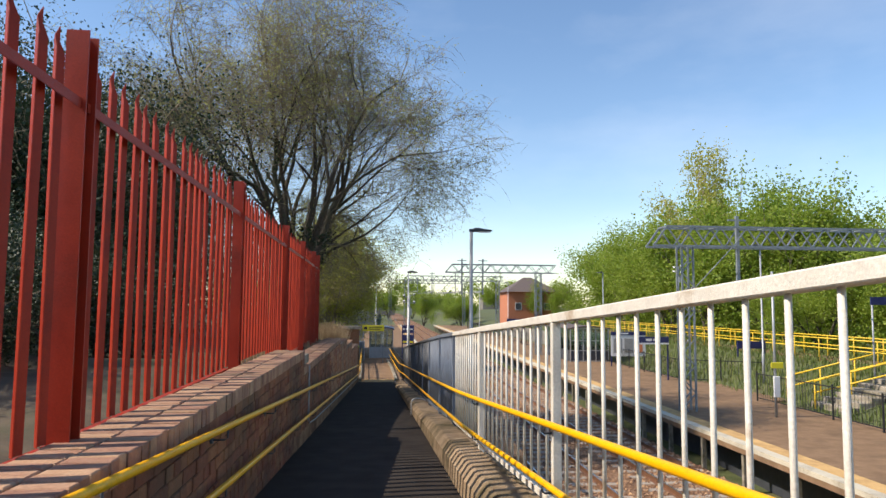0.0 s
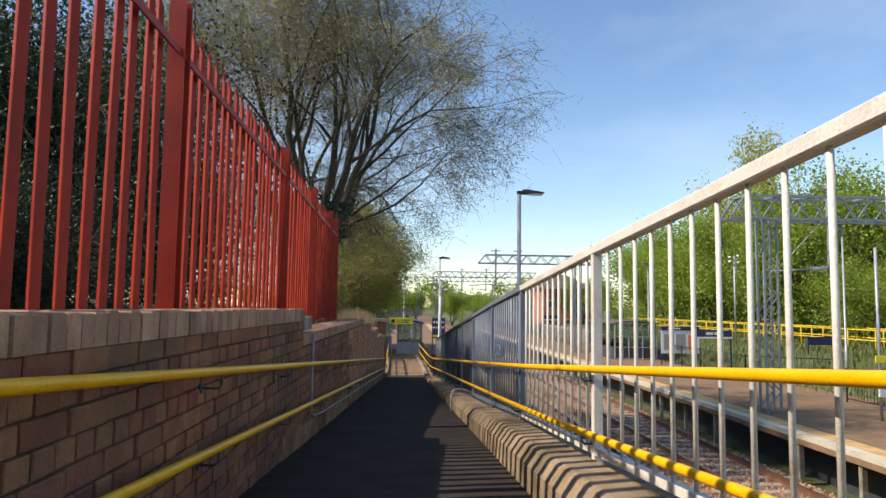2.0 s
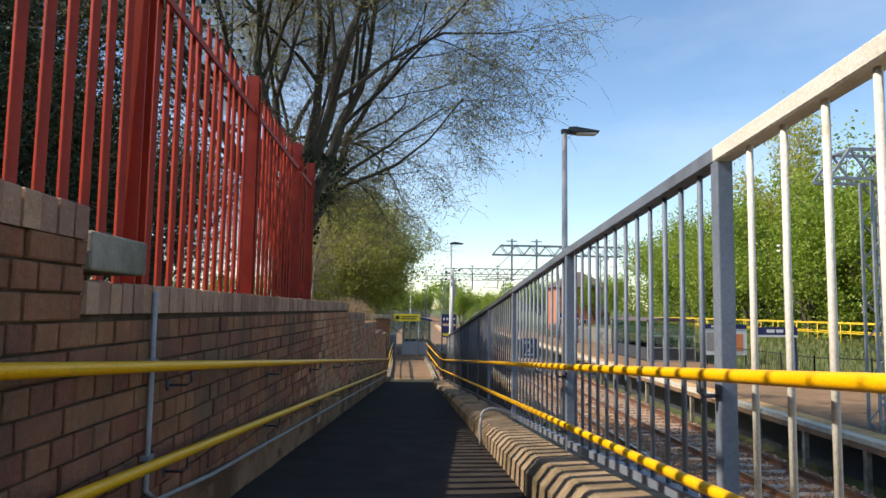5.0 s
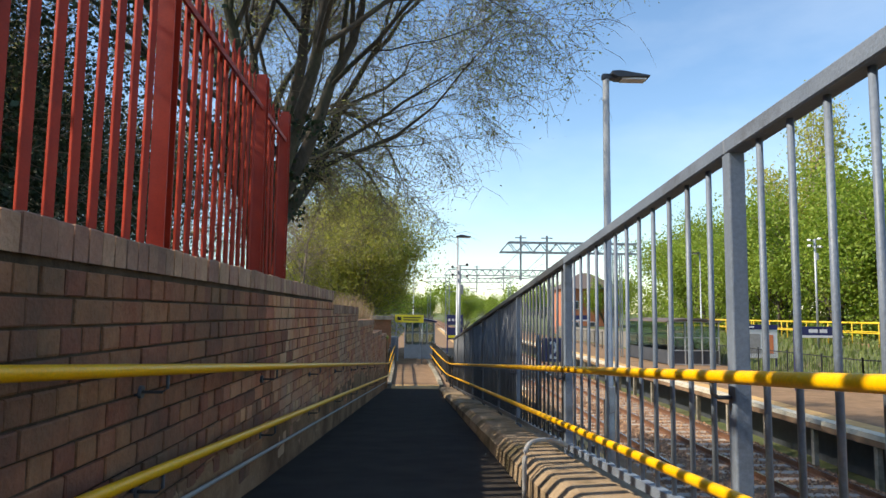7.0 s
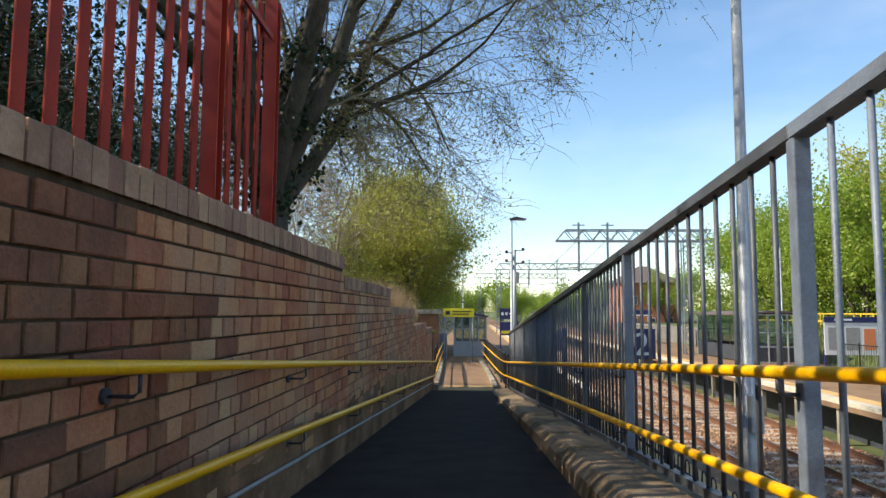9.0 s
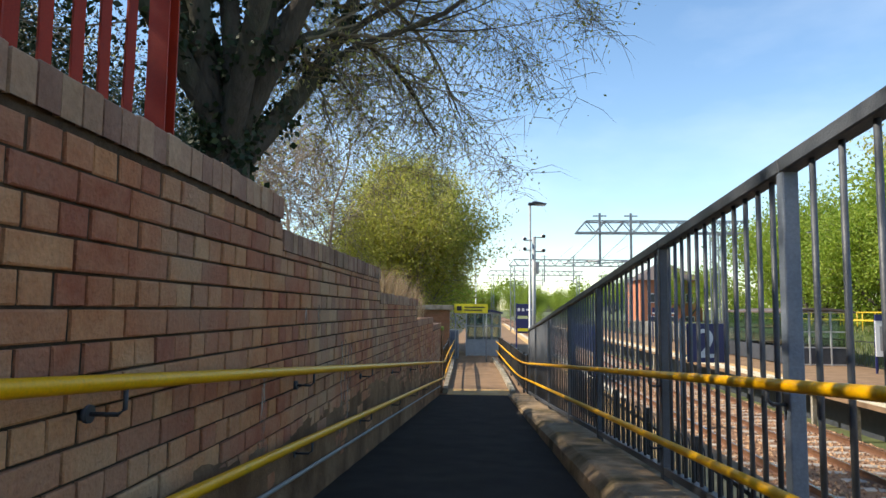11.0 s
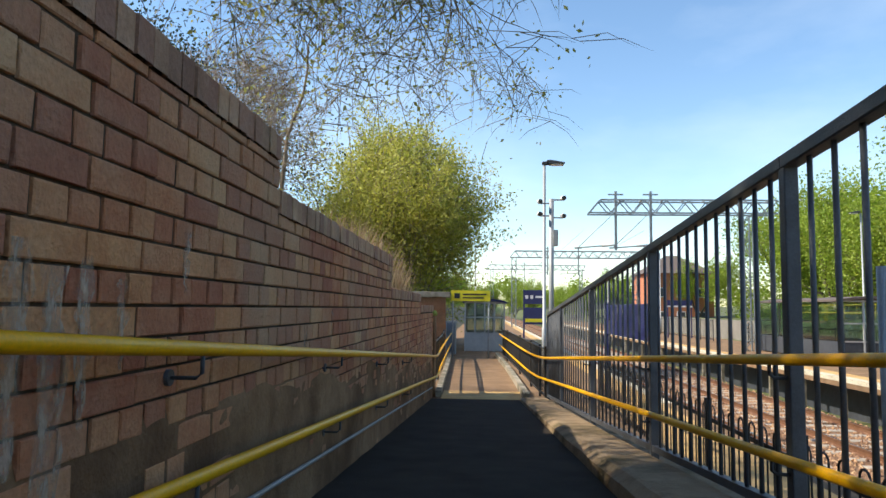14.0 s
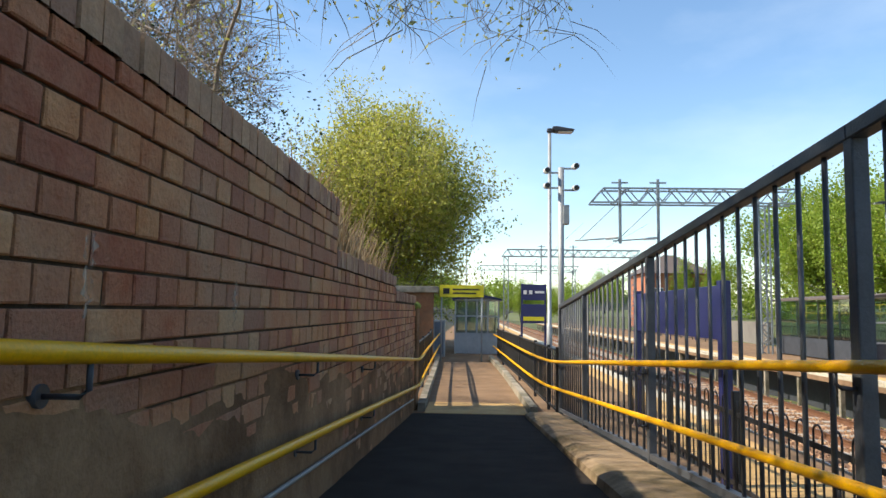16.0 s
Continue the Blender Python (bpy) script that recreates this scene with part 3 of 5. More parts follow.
# railings beside the landing
def landing_fence(pts, label):
    f = thing("landing_railing", label, "railing", "landing railings")
    path = smooth_path(pts, 6)
    for h in (1.0, 0.1):
        bm = B(); sweep(bm, [p + Vector((0, 0, h)) for p in path], 0.02, 6); part("rail", bm, M_BLACK, f)
    for a, b in zip(path, path[1:]):
        for k in range(int((b - a).length / 0.12)):
            p = a.lerp(b, k / max(1, int((b - a).length / 0.12)))
            bm = B(); sweep(bm, [p + Vector((0, 0, 0.1)), p + Vector((0, 0, 1.0))], 0.008, 4); part("bar", bm, M_BLACK, f)
    for p in path[::4]:
        bm = B(); box(bm, p.x - 0.025, p.x + 0.025, p.y - 0.025, p.y + 0.025, p.z - 0.05, p.z + 1.05); part("post", bm, M_BLACK, f)
    return f
landing_fence([(1.07, 33.5, PLAT), (1.0, 35, PLAT), (0.88, 39, PLAT), (0.62, 46, PLAT)], "black steel bar railing beside the landing")
landing_fence([(-1.18, 34.1, PLAT), (-1.22, 36, PLAT), (-1.3, 40, PLAT), (-1.45, 44, PLAT)], "black steel bar railing below the shrubs")
bm = B()
for s in (-1, 1):
    pts = [(0.72, 33.6), (0.68, 36), (0.6, 40), (0.4, 46)] if s > 0 else [(-1.02, 33.8), (-1.08, 36), (-1.16, 40), (-1.3, 45)]
    for a, b in zip(pts, pts[1:]):
        bar(bm, (a[0], a[1], PLAT + 0.03), (b[0], b[1], PLAT + 0.03), 0.12, 0.2)
tagged(part("landing_kerb", bm, M_CONC), "pale broken concrete kerbs beside the landing", "kerb", kind="structure")
bm = B(); box(bm, -0.96, 0.64, Y_END + 0.02, Y_END + 1.3, PLAT - 0.03, PLAT + 0.007); tagged(part("landing_strip", bm, M_TACT), "buff tactile strip at the ramp foot", "paving", kind="structure")

# ---- trees ----
def branches(seed, stems, depth, length, radius, spread_a, lift, trunk_h=0.0, tilt=(0.18, 0.55), lean=(0, 0), droop=0.0, kids=(3, 4), shrink=0.72, wobble=0.18):
    """Branch segments of a tree: lists of (points, radii), and the ends of its twigs."""
    r = random.Random(seed)
    segs, tips = [], []

    def grow(p, d, ln, rad, lev):
        pts, rs = [p.copy()], [rad]
        n = 4 if lev > 1 else 3
        for i in range(n):
            d = (d + Vector((r.uniform(-1, 1), r.uniform(-1, 1), r.uniform(-1, 1))) * wobble + Vector((0, 0, lift if lev > 1 else -droop))).normalized()
            p = p + d * ln / n
            pts.append(p.copy())
            rs.append(rad * (1 - 0.42 * (i + 1) / n))
        segs.append((pts, rs, lev))
        if lev <= 1:
            tips.extend(pts[1:])
        if lev == 0:
            return
        k = r.randint(*kids)
        for j in range(k):
            f = r.uniform(0.35, 1.0) if j else 1.0
            i = min(n - 1, int(f * n))
            q = pts[i].lerp(pts[i + 1], f * n - i) if f < 1 else pts[-1]
            ax = Vector((r.uniform(-1, 1), r.uniform(-1, 1), r.uniform(-1, 1))).cross(d)
            if ax.length < 1e-3:
                continue
            a = radians(r.uniform(0.5, 1.0) * spread_a * (0.5 if j == 0 else 1))
            nd = Matrix.Rotation(a, 3, ax.normalized()) @ d
            grow(q, nd, ln * shrink * r.uniform(0.8, 1.15), max(0.005, rs[-1] * (0.9 if j == 0 else 0.62)), lev - 1)

    if trunk_h:
        segs.append(([Vector((lean[0] * trunk_h * f, lean[1] * trunk_h * f, trunk_h * f)) for f in (0.0, 0.15, 0.5, 0.8, 1.05)], [radius * k for k in (2.5, 2.05, 1.8, 1.75, 1.3)], depth))
    for s in range(stems):
        a = 6.283 * s / stems + r.uniform(-0.4, 0.4)
        t = 0.0 if stems == 1 else r.uniform(*tilt)
        d = Vector((math.cos(a) * t + lean[0], math.sin(a) * t + lean[1], 1)).normalized()
        off = Vector((math.cos(a), math.sin(a), 0)) * (0.0 if stems == 1 else radius * 0.9)
        grow(off + Vector((lean[0] * trunk_h, lean[1] * trunk_h, trunk_h * r.uniform(0.75, 1.0))), d, length * r.uniform(0.85, 1.1), radius, depth)
    return segs, tips


def tube_mesh(name, segs, material, keep):
    vs, fs = [], []
    for pts, rs, lev in segs:
        if not keep(lev):
            continue
        n = 8 if rs[0] > 0.08 else (5 if rs[0] > 0.025 else 3)
        prev = None
        for i, p in enumerate(pts):
            d = (pts[min(i + 1, len(pts) - 1)] - pts[max(i - 1, 0)]).normalized()
            a = d.orthogonal().normalized()
            b = d.cross(a)
            o = len(vs)
            for k in range(n):
                c, s = math.cos(6.2832 * k / n), math.sin(6.2832 * k / n)
                vs.append(tuple(p + rs[i] * (c * a + s * b)))
            if prev is not None:
                fs += [(prev + k, prev + (k + 1) % n, o + (k + 1) % n, o + k) for k in range(n)]
            prev = o
    return raw(name, vs, fs, material, True)


def leaf_mesh(name, centres, n, size, jitter, material, seed, aspect=2.0):
    """n small folded leaves scattered round the centres."""
    g = np.random.default_rng(seed)
    c = np.array([tuple(p) for p in centres])
    p = c[g.integers(0, len(c), n)] + g.normal(0, jitter, (n, 3))
    u = g.normal(size=(n, 3)); u /= np.linalg.norm(u, axis=1)[:, None]
    w = np.cross(u, g.normal(size=(n, 3))); w /= np.linalg.norm(w, axis=1)[:, None]
    s = (size * g.uniform(0.6, 1.3, n))[:, None]
    v = np.stack([p - u * s * aspect / 2, p + w * s / 2, p + u * s * aspect / 2, p - w * s / 2], 1).reshape(-1, 3)
    return raw(name, [tuple(q) for q in v], [(4 * i, 4 * i + 1, 4 * i + 2, 4 * i + 3) for i in range(n)], material)


def tree(name, label, at, segs, tips, bark, twig, leaf, n, size, jitter, seed, split=3, aspect=2.0, turn=0, scale=1.0):
    t = thing(name, label, "tree")
    t.matrix_basis = pose(*at, 0, 0, turn) @ Matrix.Diagonal((scale, scale, scale, 1))
    o = new("trunk", tube_mesh("trunk", segs, bark, lambda l: l >= split)); o.parent = t
    o = new("branchwork", tube_mesh("branchwork", segs, twig, lambda l: l < split)); o.parent = t; o["kind"] = "stuff"
    o = new("crown", leaf_mesh("crown", tips, n, size, jitter, leaf, seed, aspect)); o.parent = t; o["kind"] = "stuff"
    return t


# large willow behind the end of the fence
def limb(segs, tips, pts, r0, seed, reach=1.4):
    """A long drooping limb with side branches and twigs along it."""
    r = random.Random(seed)
    path = smooth_path(pts, 5)
    n = len(path)
    segs.append((path, [r0 * (1 - 0.8 * i / (n - 1)) for i in range(n)], 3))

    def side(p, d, ln, rad, lev):
        q, rs = [p], [rad]
        for i in range(4):
            d = (d + Vector((r.uniform(-1, 1), r.uniform(-1, 1), r.uniform(-1, 0.75))) * 0.26).normalized()
            q.append(q[-1] + d * ln / 4)
            rs.append(rad * (1 - 0.18 * (i + 1)))
        segs.append((q, rs, lev))
        if lev <= 1:
            tips.extend(q[1:])
        if lev:
            for k in range(r.randint(2, 4)):
                f = r.randint(1, 4)
                nd = (d + Vector((r.gauss(0, 0.6), r.gauss(0, 0.6), r.gauss(-0.1, 0.45)))).normalized()
                side(q[f], nd, ln * r.uniform(0.5, 0.75), max(0.005, rad * 0.55), lev - 1)

    for i in range(2, n):
        for k in range(1 if i % 2 else 2):
            d = (path[i] - path[i - 1]).normalized() + Vector((r.gauss(0, 0.75), r.gauss(0, 0.75), r.gauss(0, 0.5)))
            side(path[i], d.normalized(), reach * r.uniform(0.7, 1.2), r0 * (1 - 0.75 * i / n) * 0.5, 2)


segs, tips = branches(11, 10, 5, 4.0, 0.15, 46, 0.03, kids=(4, 4), shrink=0.69, droop=0.16, trunk_h=2.1, tilt=(0.1, 0.72), lean=(-0.02, 0))
limb(segs, tips, [(0.2, 0.0, 2.6), (0.7, 0.8, 3.5), (1.2, 1.9, 3.8), (1.7, 2.9, 3.5), (2.1, 3.7, 2.9)], 0.07, 3)
limb(segs, tips, [(0.2, -0.1, 2.8), (0.7, 1.1, 4.3), (1.2, 3.0, 5.0), (1.9, 4.8, 4.8), (2.4, 6.3, 4.0)], 0.075, 5)
limb(segs, tips, [(0.1, 0.1, 2.6), (0.3, 1.2, 3.5), (0.6, 2.6, 3.6), (1.0, 3.8, 3.1)], 0.045, 8, reach=0.9)
big = tree("willow_tree", "tall many-stemmed willow with fine twigs and catkins", (-2.95, 23.5, 1.6), segs, tips, M_BARK, M_TWIG, M_WILLOW, 70000, 0.033, 0.2, 5, split=3)
o = new("ivy", leaf_mesh("ivy", [p for pts, rs, lev in segs if lev == 5 for p in pts if p.z < 4.2], 5200, 0.075, 0.13, M_DARKLEAF, 8, 1.2)); o.parent = big; o["kind"] = "stuff"
def sprays(name, tips, n, length, material, seed):
    """Fine hanging shoots that start at the twig ends."""
    g = random.Random(seed)
    vs, fs = [], []
    for i in range(n):
        p = g.choice(tips)
        d = Vector((g.gauss(0, 1), g.gauss(0, 1), g.gauss(-0.25, 0.7))).normalized()
        a = d.orthogonal().normalized() * 0.0052
        c = d.cross(a)
        q = p + d * length * g.uniform(0.4, 0.7)
        e = q + (d + Vector((0, 0, -0.5))).normalized() * length * g.uniform(0.3, 0.6)
        o = len(vs)
        vs += [tuple(p + a), tuple(p - a * 0.5 + c * 0.87), tuple(p - a * 0.5 - c * 0.87), tuple(q + a * 0.8), tuple(q - a * 0.4 + c * 0.7), tuple(q - a * 0.4 - c * 0.7), tuple(e)]
        fs += [(o, o + 1, o + 4, o + 3), (o + 1, o + 2, o + 5, o + 4), (o + 2, o, o + 3, o + 5), (o + 3, o + 4, o + 6), (o + 4, o + 5, o + 6), (o + 5, o + 3, o + 6)]
        tips.append(q) if i % 2 else tips.append(e)
    return raw(name, vs, fs, material)
o = new("shoot_mass", sprays("shoot_mass", list(tips), 19000, 0.7, M_TWIG, 12)); o.parent = big; o["kind"] = "stuff"
# slender bare trees on the bank
for k, (x, y, s) in enumerate([(-3.5, 31.0, 1.05), (-5.4, 34.0, 1.15)]):
    segs, tips = branches(31 + k, 1, 4, 2.9, 0.05, 62, 0.03, kids=(6, 7), shrink=0.6)
    tree("bare_tree", "slender leafless young tree on the bank", (x, y, 1.1), segs, tips, M_BIRCH, M_BIRCH, M_WILLOW, 700, 0.03, 0.1, 6, split=4, scale=s)
# rounded yellow-green bush beyond the wall
segs, tips = branches(52, 16, 3, 3.9, 0.05, 38, 0.0, kids=(4, 5), shrink=0.66)
gb = random.Random(14)
shell = []
for i in range(420):
    v = Vector((gb.gauss(0, 1), gb.gauss(0, 1), gb.gauss(0.15, 1))).normalized()
    k = gb.uniform(0.62, 1.0) + 0.16 * noise.noise(v * 2.6)
    shell.append(Vector((v.x * 3.3 * k, v.y * 3.3 * k, 4.5 + v.z * 4.3 * k)))
for c in shell:
    out = (c - Vector((0, 0, 3.0))).normalized()
    for k in range(3):
        d = (out + Vector((gb.gauss(0, 0.35), gb.gauss(0, 0.35), gb.gauss(0.25, 0.3)))).normalized()
        p = c + Vector((gb.gauss(0, 0.3), gb.gauss(0, 0.3), gb.gauss(0, 0.3)))
        segs.append(([p - d * 0.7, p, p + d * 0.55], [0.01, 0.008, 0.005], 0))
        tips += [p, p, p + d * 0.3, p + d * 0.55]
tree("willow_bush", "big rounded yellow-green willow bush on the bank", (-4.0, 51.0, -0.4), segs, tips, M_TWIG, M_BIRCH, M_LEAF2, 90000, 0.066, 0.22, 7, split=3, scale=1.12)
tree("willow_bush", "leafy green bush behind the waiting shelter", (-6.0, 57.0, 0.2), segs, tips, M_TWIG, M_BIRCH, M_LEAF2, 26000, 0.09, 0.2, 9, split=3, turn=70, scale=0.95)

# dark evergreens behind the fence: a low hedge, and taller ones further on
dark_rng = random.Random(6)
hedge = [(-4.6 + dark_rng.uniform(-0.5, 0.3), -2.0 + 1.5 * i, 0.4 + dark_rng.uniform(-0.05, 0.05)) for i in range(10)]
hedge += [(-6.8 + dark_rng.uniform(-0.5, 0.5), -1.0 + 2.0 * i, 0.52) for i in range(7)]
tall = [(-7.4, 17.6, 1.3), (-9.2, 18.6, 1.7), (-11.0, 22.0, 2.0), (-12.5, 13.0, 1.55), (-12.0, 16.5, 1.7), (-13.0, 20.0, 1.7), (-14.5, 10.5, 1.6), (-10.0, 24.0, 1.5), (-13.5, 25.0, 1.6), (-17.0, 43.0, 2.6), (-20.0, 40.0, 2.6), (-14.5, 46.0, 2.4)]
dark_protos = {}
for k, (x, y, s) in enumerate(hedge + tall):
    q = k % 2 + (2 if k >= len(hedge) else 0)
    if q not in dark_protos:
        segs, tips = branches(70 + q, 5, 3, 2.0, 0.07, 60, 0.02, kids=(4, 5), shrink=0.74)
        dark_protos[q] = tree("evergreen_tree", "dark dense evergreen behind the red fence", (x, y, 2.0), segs, tips, M_BARK, M_TWIG, M_DARKLEAF, 26000 if q < 2 else 42000, 0.06 if q < 2 else 0.034, 0.34, 20 + q, split=2, turn=k * 77, scale=s, aspect=1.6)
        dark_protos[q]["group"] = "evergreens"
    else:
        o = copy_thing(dark_protos[q], pose(x, y, 2.0, 0, 0, k * 77))
        o.scale = (s, s, s)

# bright green trees along the far side
far_rng = random.Random(9)
protos = []
for k in range(3):
    segs, tips = branches(90 + k, 4, 3, 3.2, 0.12, 40, 0.04, kids=(4, 5), shrink=0.7)
    protos.append((segs, tips))
first = {}
spots = [(26 + far_rng.uniform(-1.5, 2.5), 16 + 4.4 * i + far_rng.uniform(-1, 1), far_rng.uniform(1.0, 1.3)) for i in range(15)]
spots += [(31 + far_rng.uniform(-2, 4), 14 + 5.5 * i, far_rng.uniform(1.35, 1.65)) for i in range(14)]
spots += [(22, 92, 0.8), (14.5, 128, 0.8), (9, 150, 0.9), (17, 145, 0.9), (-9, 120, 1.2), (-11, 100, 1.1), (-8, 150, 1.3), (2, 220, 1.2), (10, 230, 1.3), (20, 210, 1.2), (-5, 230, 1.2), (32, 190, 1.3)]
for i, (x, y, s) in enumerate(spots):
    s *= 0.64 if y < 46 else 1.0
    k = i % 3
    if k not in first:
        first[k] = tree("green_tree", "fresh green spring tree along the railway", (x, y, 0.5 if x > 21 else -1.2), *protos[k], M_BARK, M_TWIG, M_LEAF, 22000, 0.11, 0.4, 40 + k, split=2, turn=i * 50, scale=s, aspect=1.5)
        first[k]["group"] = "lineside trees"
    else:
        c = copy_thing(first[k], pose(x, y, 0.5 if x > 21 else -1.2, 0, 0, i * 50))
        c.scale = (s, s, s * far_rng.uniform(0.9, 1.1))
ug = random.Random(33)
c = []
for i in range(1500):
    x, y = ug.uniform(24.6, 36), ug.uniform(8, 92)
    c.append(Vector((x, y, 0.4 + (0.3 + 3.2 * ug.random() ** 1.6) * (0.7 + 0.5 * noise.noise((x * 0.3, y * 0.3, 1))))))
tagged(new("undergrowth", leaf_mesh("undergrowth", c, 60000, 0.14, 0.55, M_LEAF, 78, 1.5)), "dense green undergrowth below the lineside trees", "undergrowth", kind="stuff")
# two taller thin-leaved trees above the others
for k, (x, y, s) in enumerate([(28, 57, 1.4), (29, 62, 1.6)]):
    segs, tips = branches(120 + k, 1, 4, 4.5, 0.16, 34, 0.08, kids=(4, 5), shrink=0.66)
    tree("birch_tree", "tall thin-crowned birch above the green trees", (x, y, 0.6), segs, tips, M_BIRCH, M_BIRCH, M_LEAF2, 6000, 0.1, 0.25, 60 + k, split=3, scale=s)


# tufts: dead reeds, grass
def blades(name, n, area, zf, h, material, seed, label, w=0.012, cat="grass"):
    g = random.Random(seed)
    vs, fs = [], []
    for i in range(n):
        x, y = g.uniform(area[0], area[1]), g.uniform(area[2], area[3])
        z = zf(x, y)
        hh = h * g.uniform(0.5, 1.2)
        a = g.uniform(0, 6.28)
        lx, ly = math.cos(a) * hh * g.uniform(0.1, 0.5), math.sin(a) * hh * g.uniform(0.1, 0.5)
        o = len(vs)
        px, py = -math.sin(a) * w, math.cos(a) * w
        vs += [(x - px, y - py, z - 0.03), (x + px, y + py, z - 0.03), (x + lx * 0.4 + px * 0.7, y + ly * 0.4 + py * 0.7, z + hh * 0.6), (x + lx * 0.4 - px * 0.7, y + ly * 0.4 - py * 0.7, z + hh * 0.6), (x + lx, y + ly, z + hh * (0.9 if material is not M_REED else 1.0))]
        fs += [(o, o + 1, o + 2, o + 3), (o + 3, o + 2, o + 4)]
    tagged(new(name, raw(name, vs, fs, material)), label, cat, kind="stuff")
blades("dead_reeds", 2600, (-2.7, -1.62, 28.0, 33.4), bank_z, 0.95, M_REED, 1, "pale dead reeds on the bank above the wall", 0.012, "reeds")
blades("dead_reeds", 1500, (-2.6, -1.62, 11, 29), bank_z, 0.18, M_REED, 2, "dry grass along the top of the wall", 0.01, "reeds")
blades("grass", 16000, (15.7, 26, 10, 62), ground_z, 0.35, M_GRASS, 3, "rough green grass beyond the far platform", 0.03)

# ---- lamps and poles ----
def lamp(at, h, arm, label, r=0.05):
    l = thing("street_lamp", label, "lamp", "station lamps", at=at)
    bm = B(); sweep(bm, [(0, 0, 0), (0, 0, 1.3), (0, 0, 1.32), (0, 0, h)], [r * 1.35, r * 1.35, r, r * 0.8], 12); part("pole", bm, M_STEEL if r > 0.045 else M_STEEL, l)
    bm = B(); box(bm, -0.06, arm * 0.25, -0.05, 0.05, h - 0.03, h + 0.06, 0.02); part("bracket", bm, M_DARK, l)
    bm = B(); prism(bm, [(arm * 0.1, h + 0.02), (arm * 0.25, h - 0.02), (arm, h + 0.0), (arm, h + 0.025), (arm * 0.3, h + 0.09), (arm * 0.1, h + 0.08)], -0.12, 0.12); bmesh.ops.bevel(bm, geom=bm.edges[:], offset=0.01, segments=1, affect="EDGES"); part("lamp_head", bm, M_DARK, l, "flat dark lamp head")
    bm = B(); box(bm, arm * 0.35, arm * 0.92, -0.09, 0.09, h - 0.035, h - 0.012); part("lens", bm, M_WHITE, l)
    return l
la = lamp((2.62, 20.3, PLAT), 5.39 - PLAT, 0.62, "grey steel lamp post with a flat head by the railing", 0.06)
bm = B(); box(bm, -0.045, 0.075, -0.16, -0.06, 1.15, 1.5, 0.01); part("control_box", bm, M_STEEL, la)
lamp((1.4, 37.5, PLAT), 4.96 - PLAT, 0.52, "slim pale lamp post on the platform", 0.045)
lamp((-0.55, 62, PLAT), 5.0 - PLAT, 0.5, "slim pale lamp post further along the platform", 0.045)
for x, y in [(17.0, 52), (17.2, 30), (13.6, 74), (13.6, 96)]:
    lamp((x, y, PLAT if x < 15.5 else ground_z(x, y)), 6.2, -0.5, "slim pale lamp post behind the far platform", 0.045)

def camera_pole(at, h, label):
    p = thing("camera_pole", label, "camera pole", "camera poles", at=at)
    bm = B(); sweep(bm, [(0, 0, 0), (0, 0, h)], 0.055, 12); part("pole", bm, M_STEEL, p)
    bm = B(); box(bm, 0.03, 0.14, -0.09, 0.09, h - 1.05, h - 0.7, 0.01); part("junction_box", bm, M_STEEL, p)
    for s, z in ((-1, h - 0.1), (1, h - 0.02), (-1, h - 0.38), (1, h - 0.42)):
        bm = B(); bar(bm, (0, 0, z), (s * 0.26, 0, z), 0.03, 0.03); part("arm", bm, M_STEEL, p)
        c = part("camera_unit", sweep(B(), [(s * 0.26, 0.14, z + 0.06), (s * 0.26, -0.16, z + 0.02)], 0.055, 10), M_WHITE, p, "small white camera housing")
        bm = B(); sweep(bm, [(s * 0.26, -0.16, z + 0.02), (s * 0.26, -0.17, z + 0.02)], 0.045, 10); part("lens", bm, M_BLACK, c)
    return p
camera_pole((1.36, 35.3, PLAT), 3.7 - PLAT, "grey pole with four white camera housings")
camera_pole((19.5, 44, ground_z(19.5, 44)), 5.4, "grey pole with white camera housings beyond the far platform")

# ---- overhead line gantries ----
def truss(bm_list, x0, x1, y, zb, zt, w, step, parent, material):
    for yy in (y - w / 2, y + w / 2):
        for z in (zb, zt):
            a = x0 + (0.0 if z == zb else 0.5)
            bm = B(); bar(bm, (a, yy, z), (x1, yy, z), 0.07, 0.07); part("chord", bm, material, parent)
        n = max(2, int((x1 - x0 - 0.5) / step))
        for i in range(n):
            xa = x0 + 0.5 + (x1 - x0 - 0.5) * i / n
            xb = x0 + 0.5 + (x1 - x0 - 0.5) * (i + 0.5) / n
            xc = x0 + 0.5 + (x1 - x0 - 0.5) * (i + 1) / n
            bm = B(); bar(bm, (xa, yy, zt), (xb, yy, zb), 0.045, 0.045); part("brace", bm, material, parent)
            bm = B(); bar(bm, (xb, yy, zb), (xc, yy, zt), 0.045, 0.045); part("brace", bm, material, parent)
        bm = B(); bar(bm, (x0, yy, zb), (x0 + 0.5, yy, zt), 0.06, 0.06); part("brace", bm, material, parent)
    for i in range(int((x1 - x0) / step) + 1):
        x = x0 + 0.5 + i * step
        if x < x1:
            bm = B(); bar(bm, (x, y - w / 2, zt), (x, y + w / 2, zt), 0.045, 0.045); part("crosspiece", bm, material, parent)


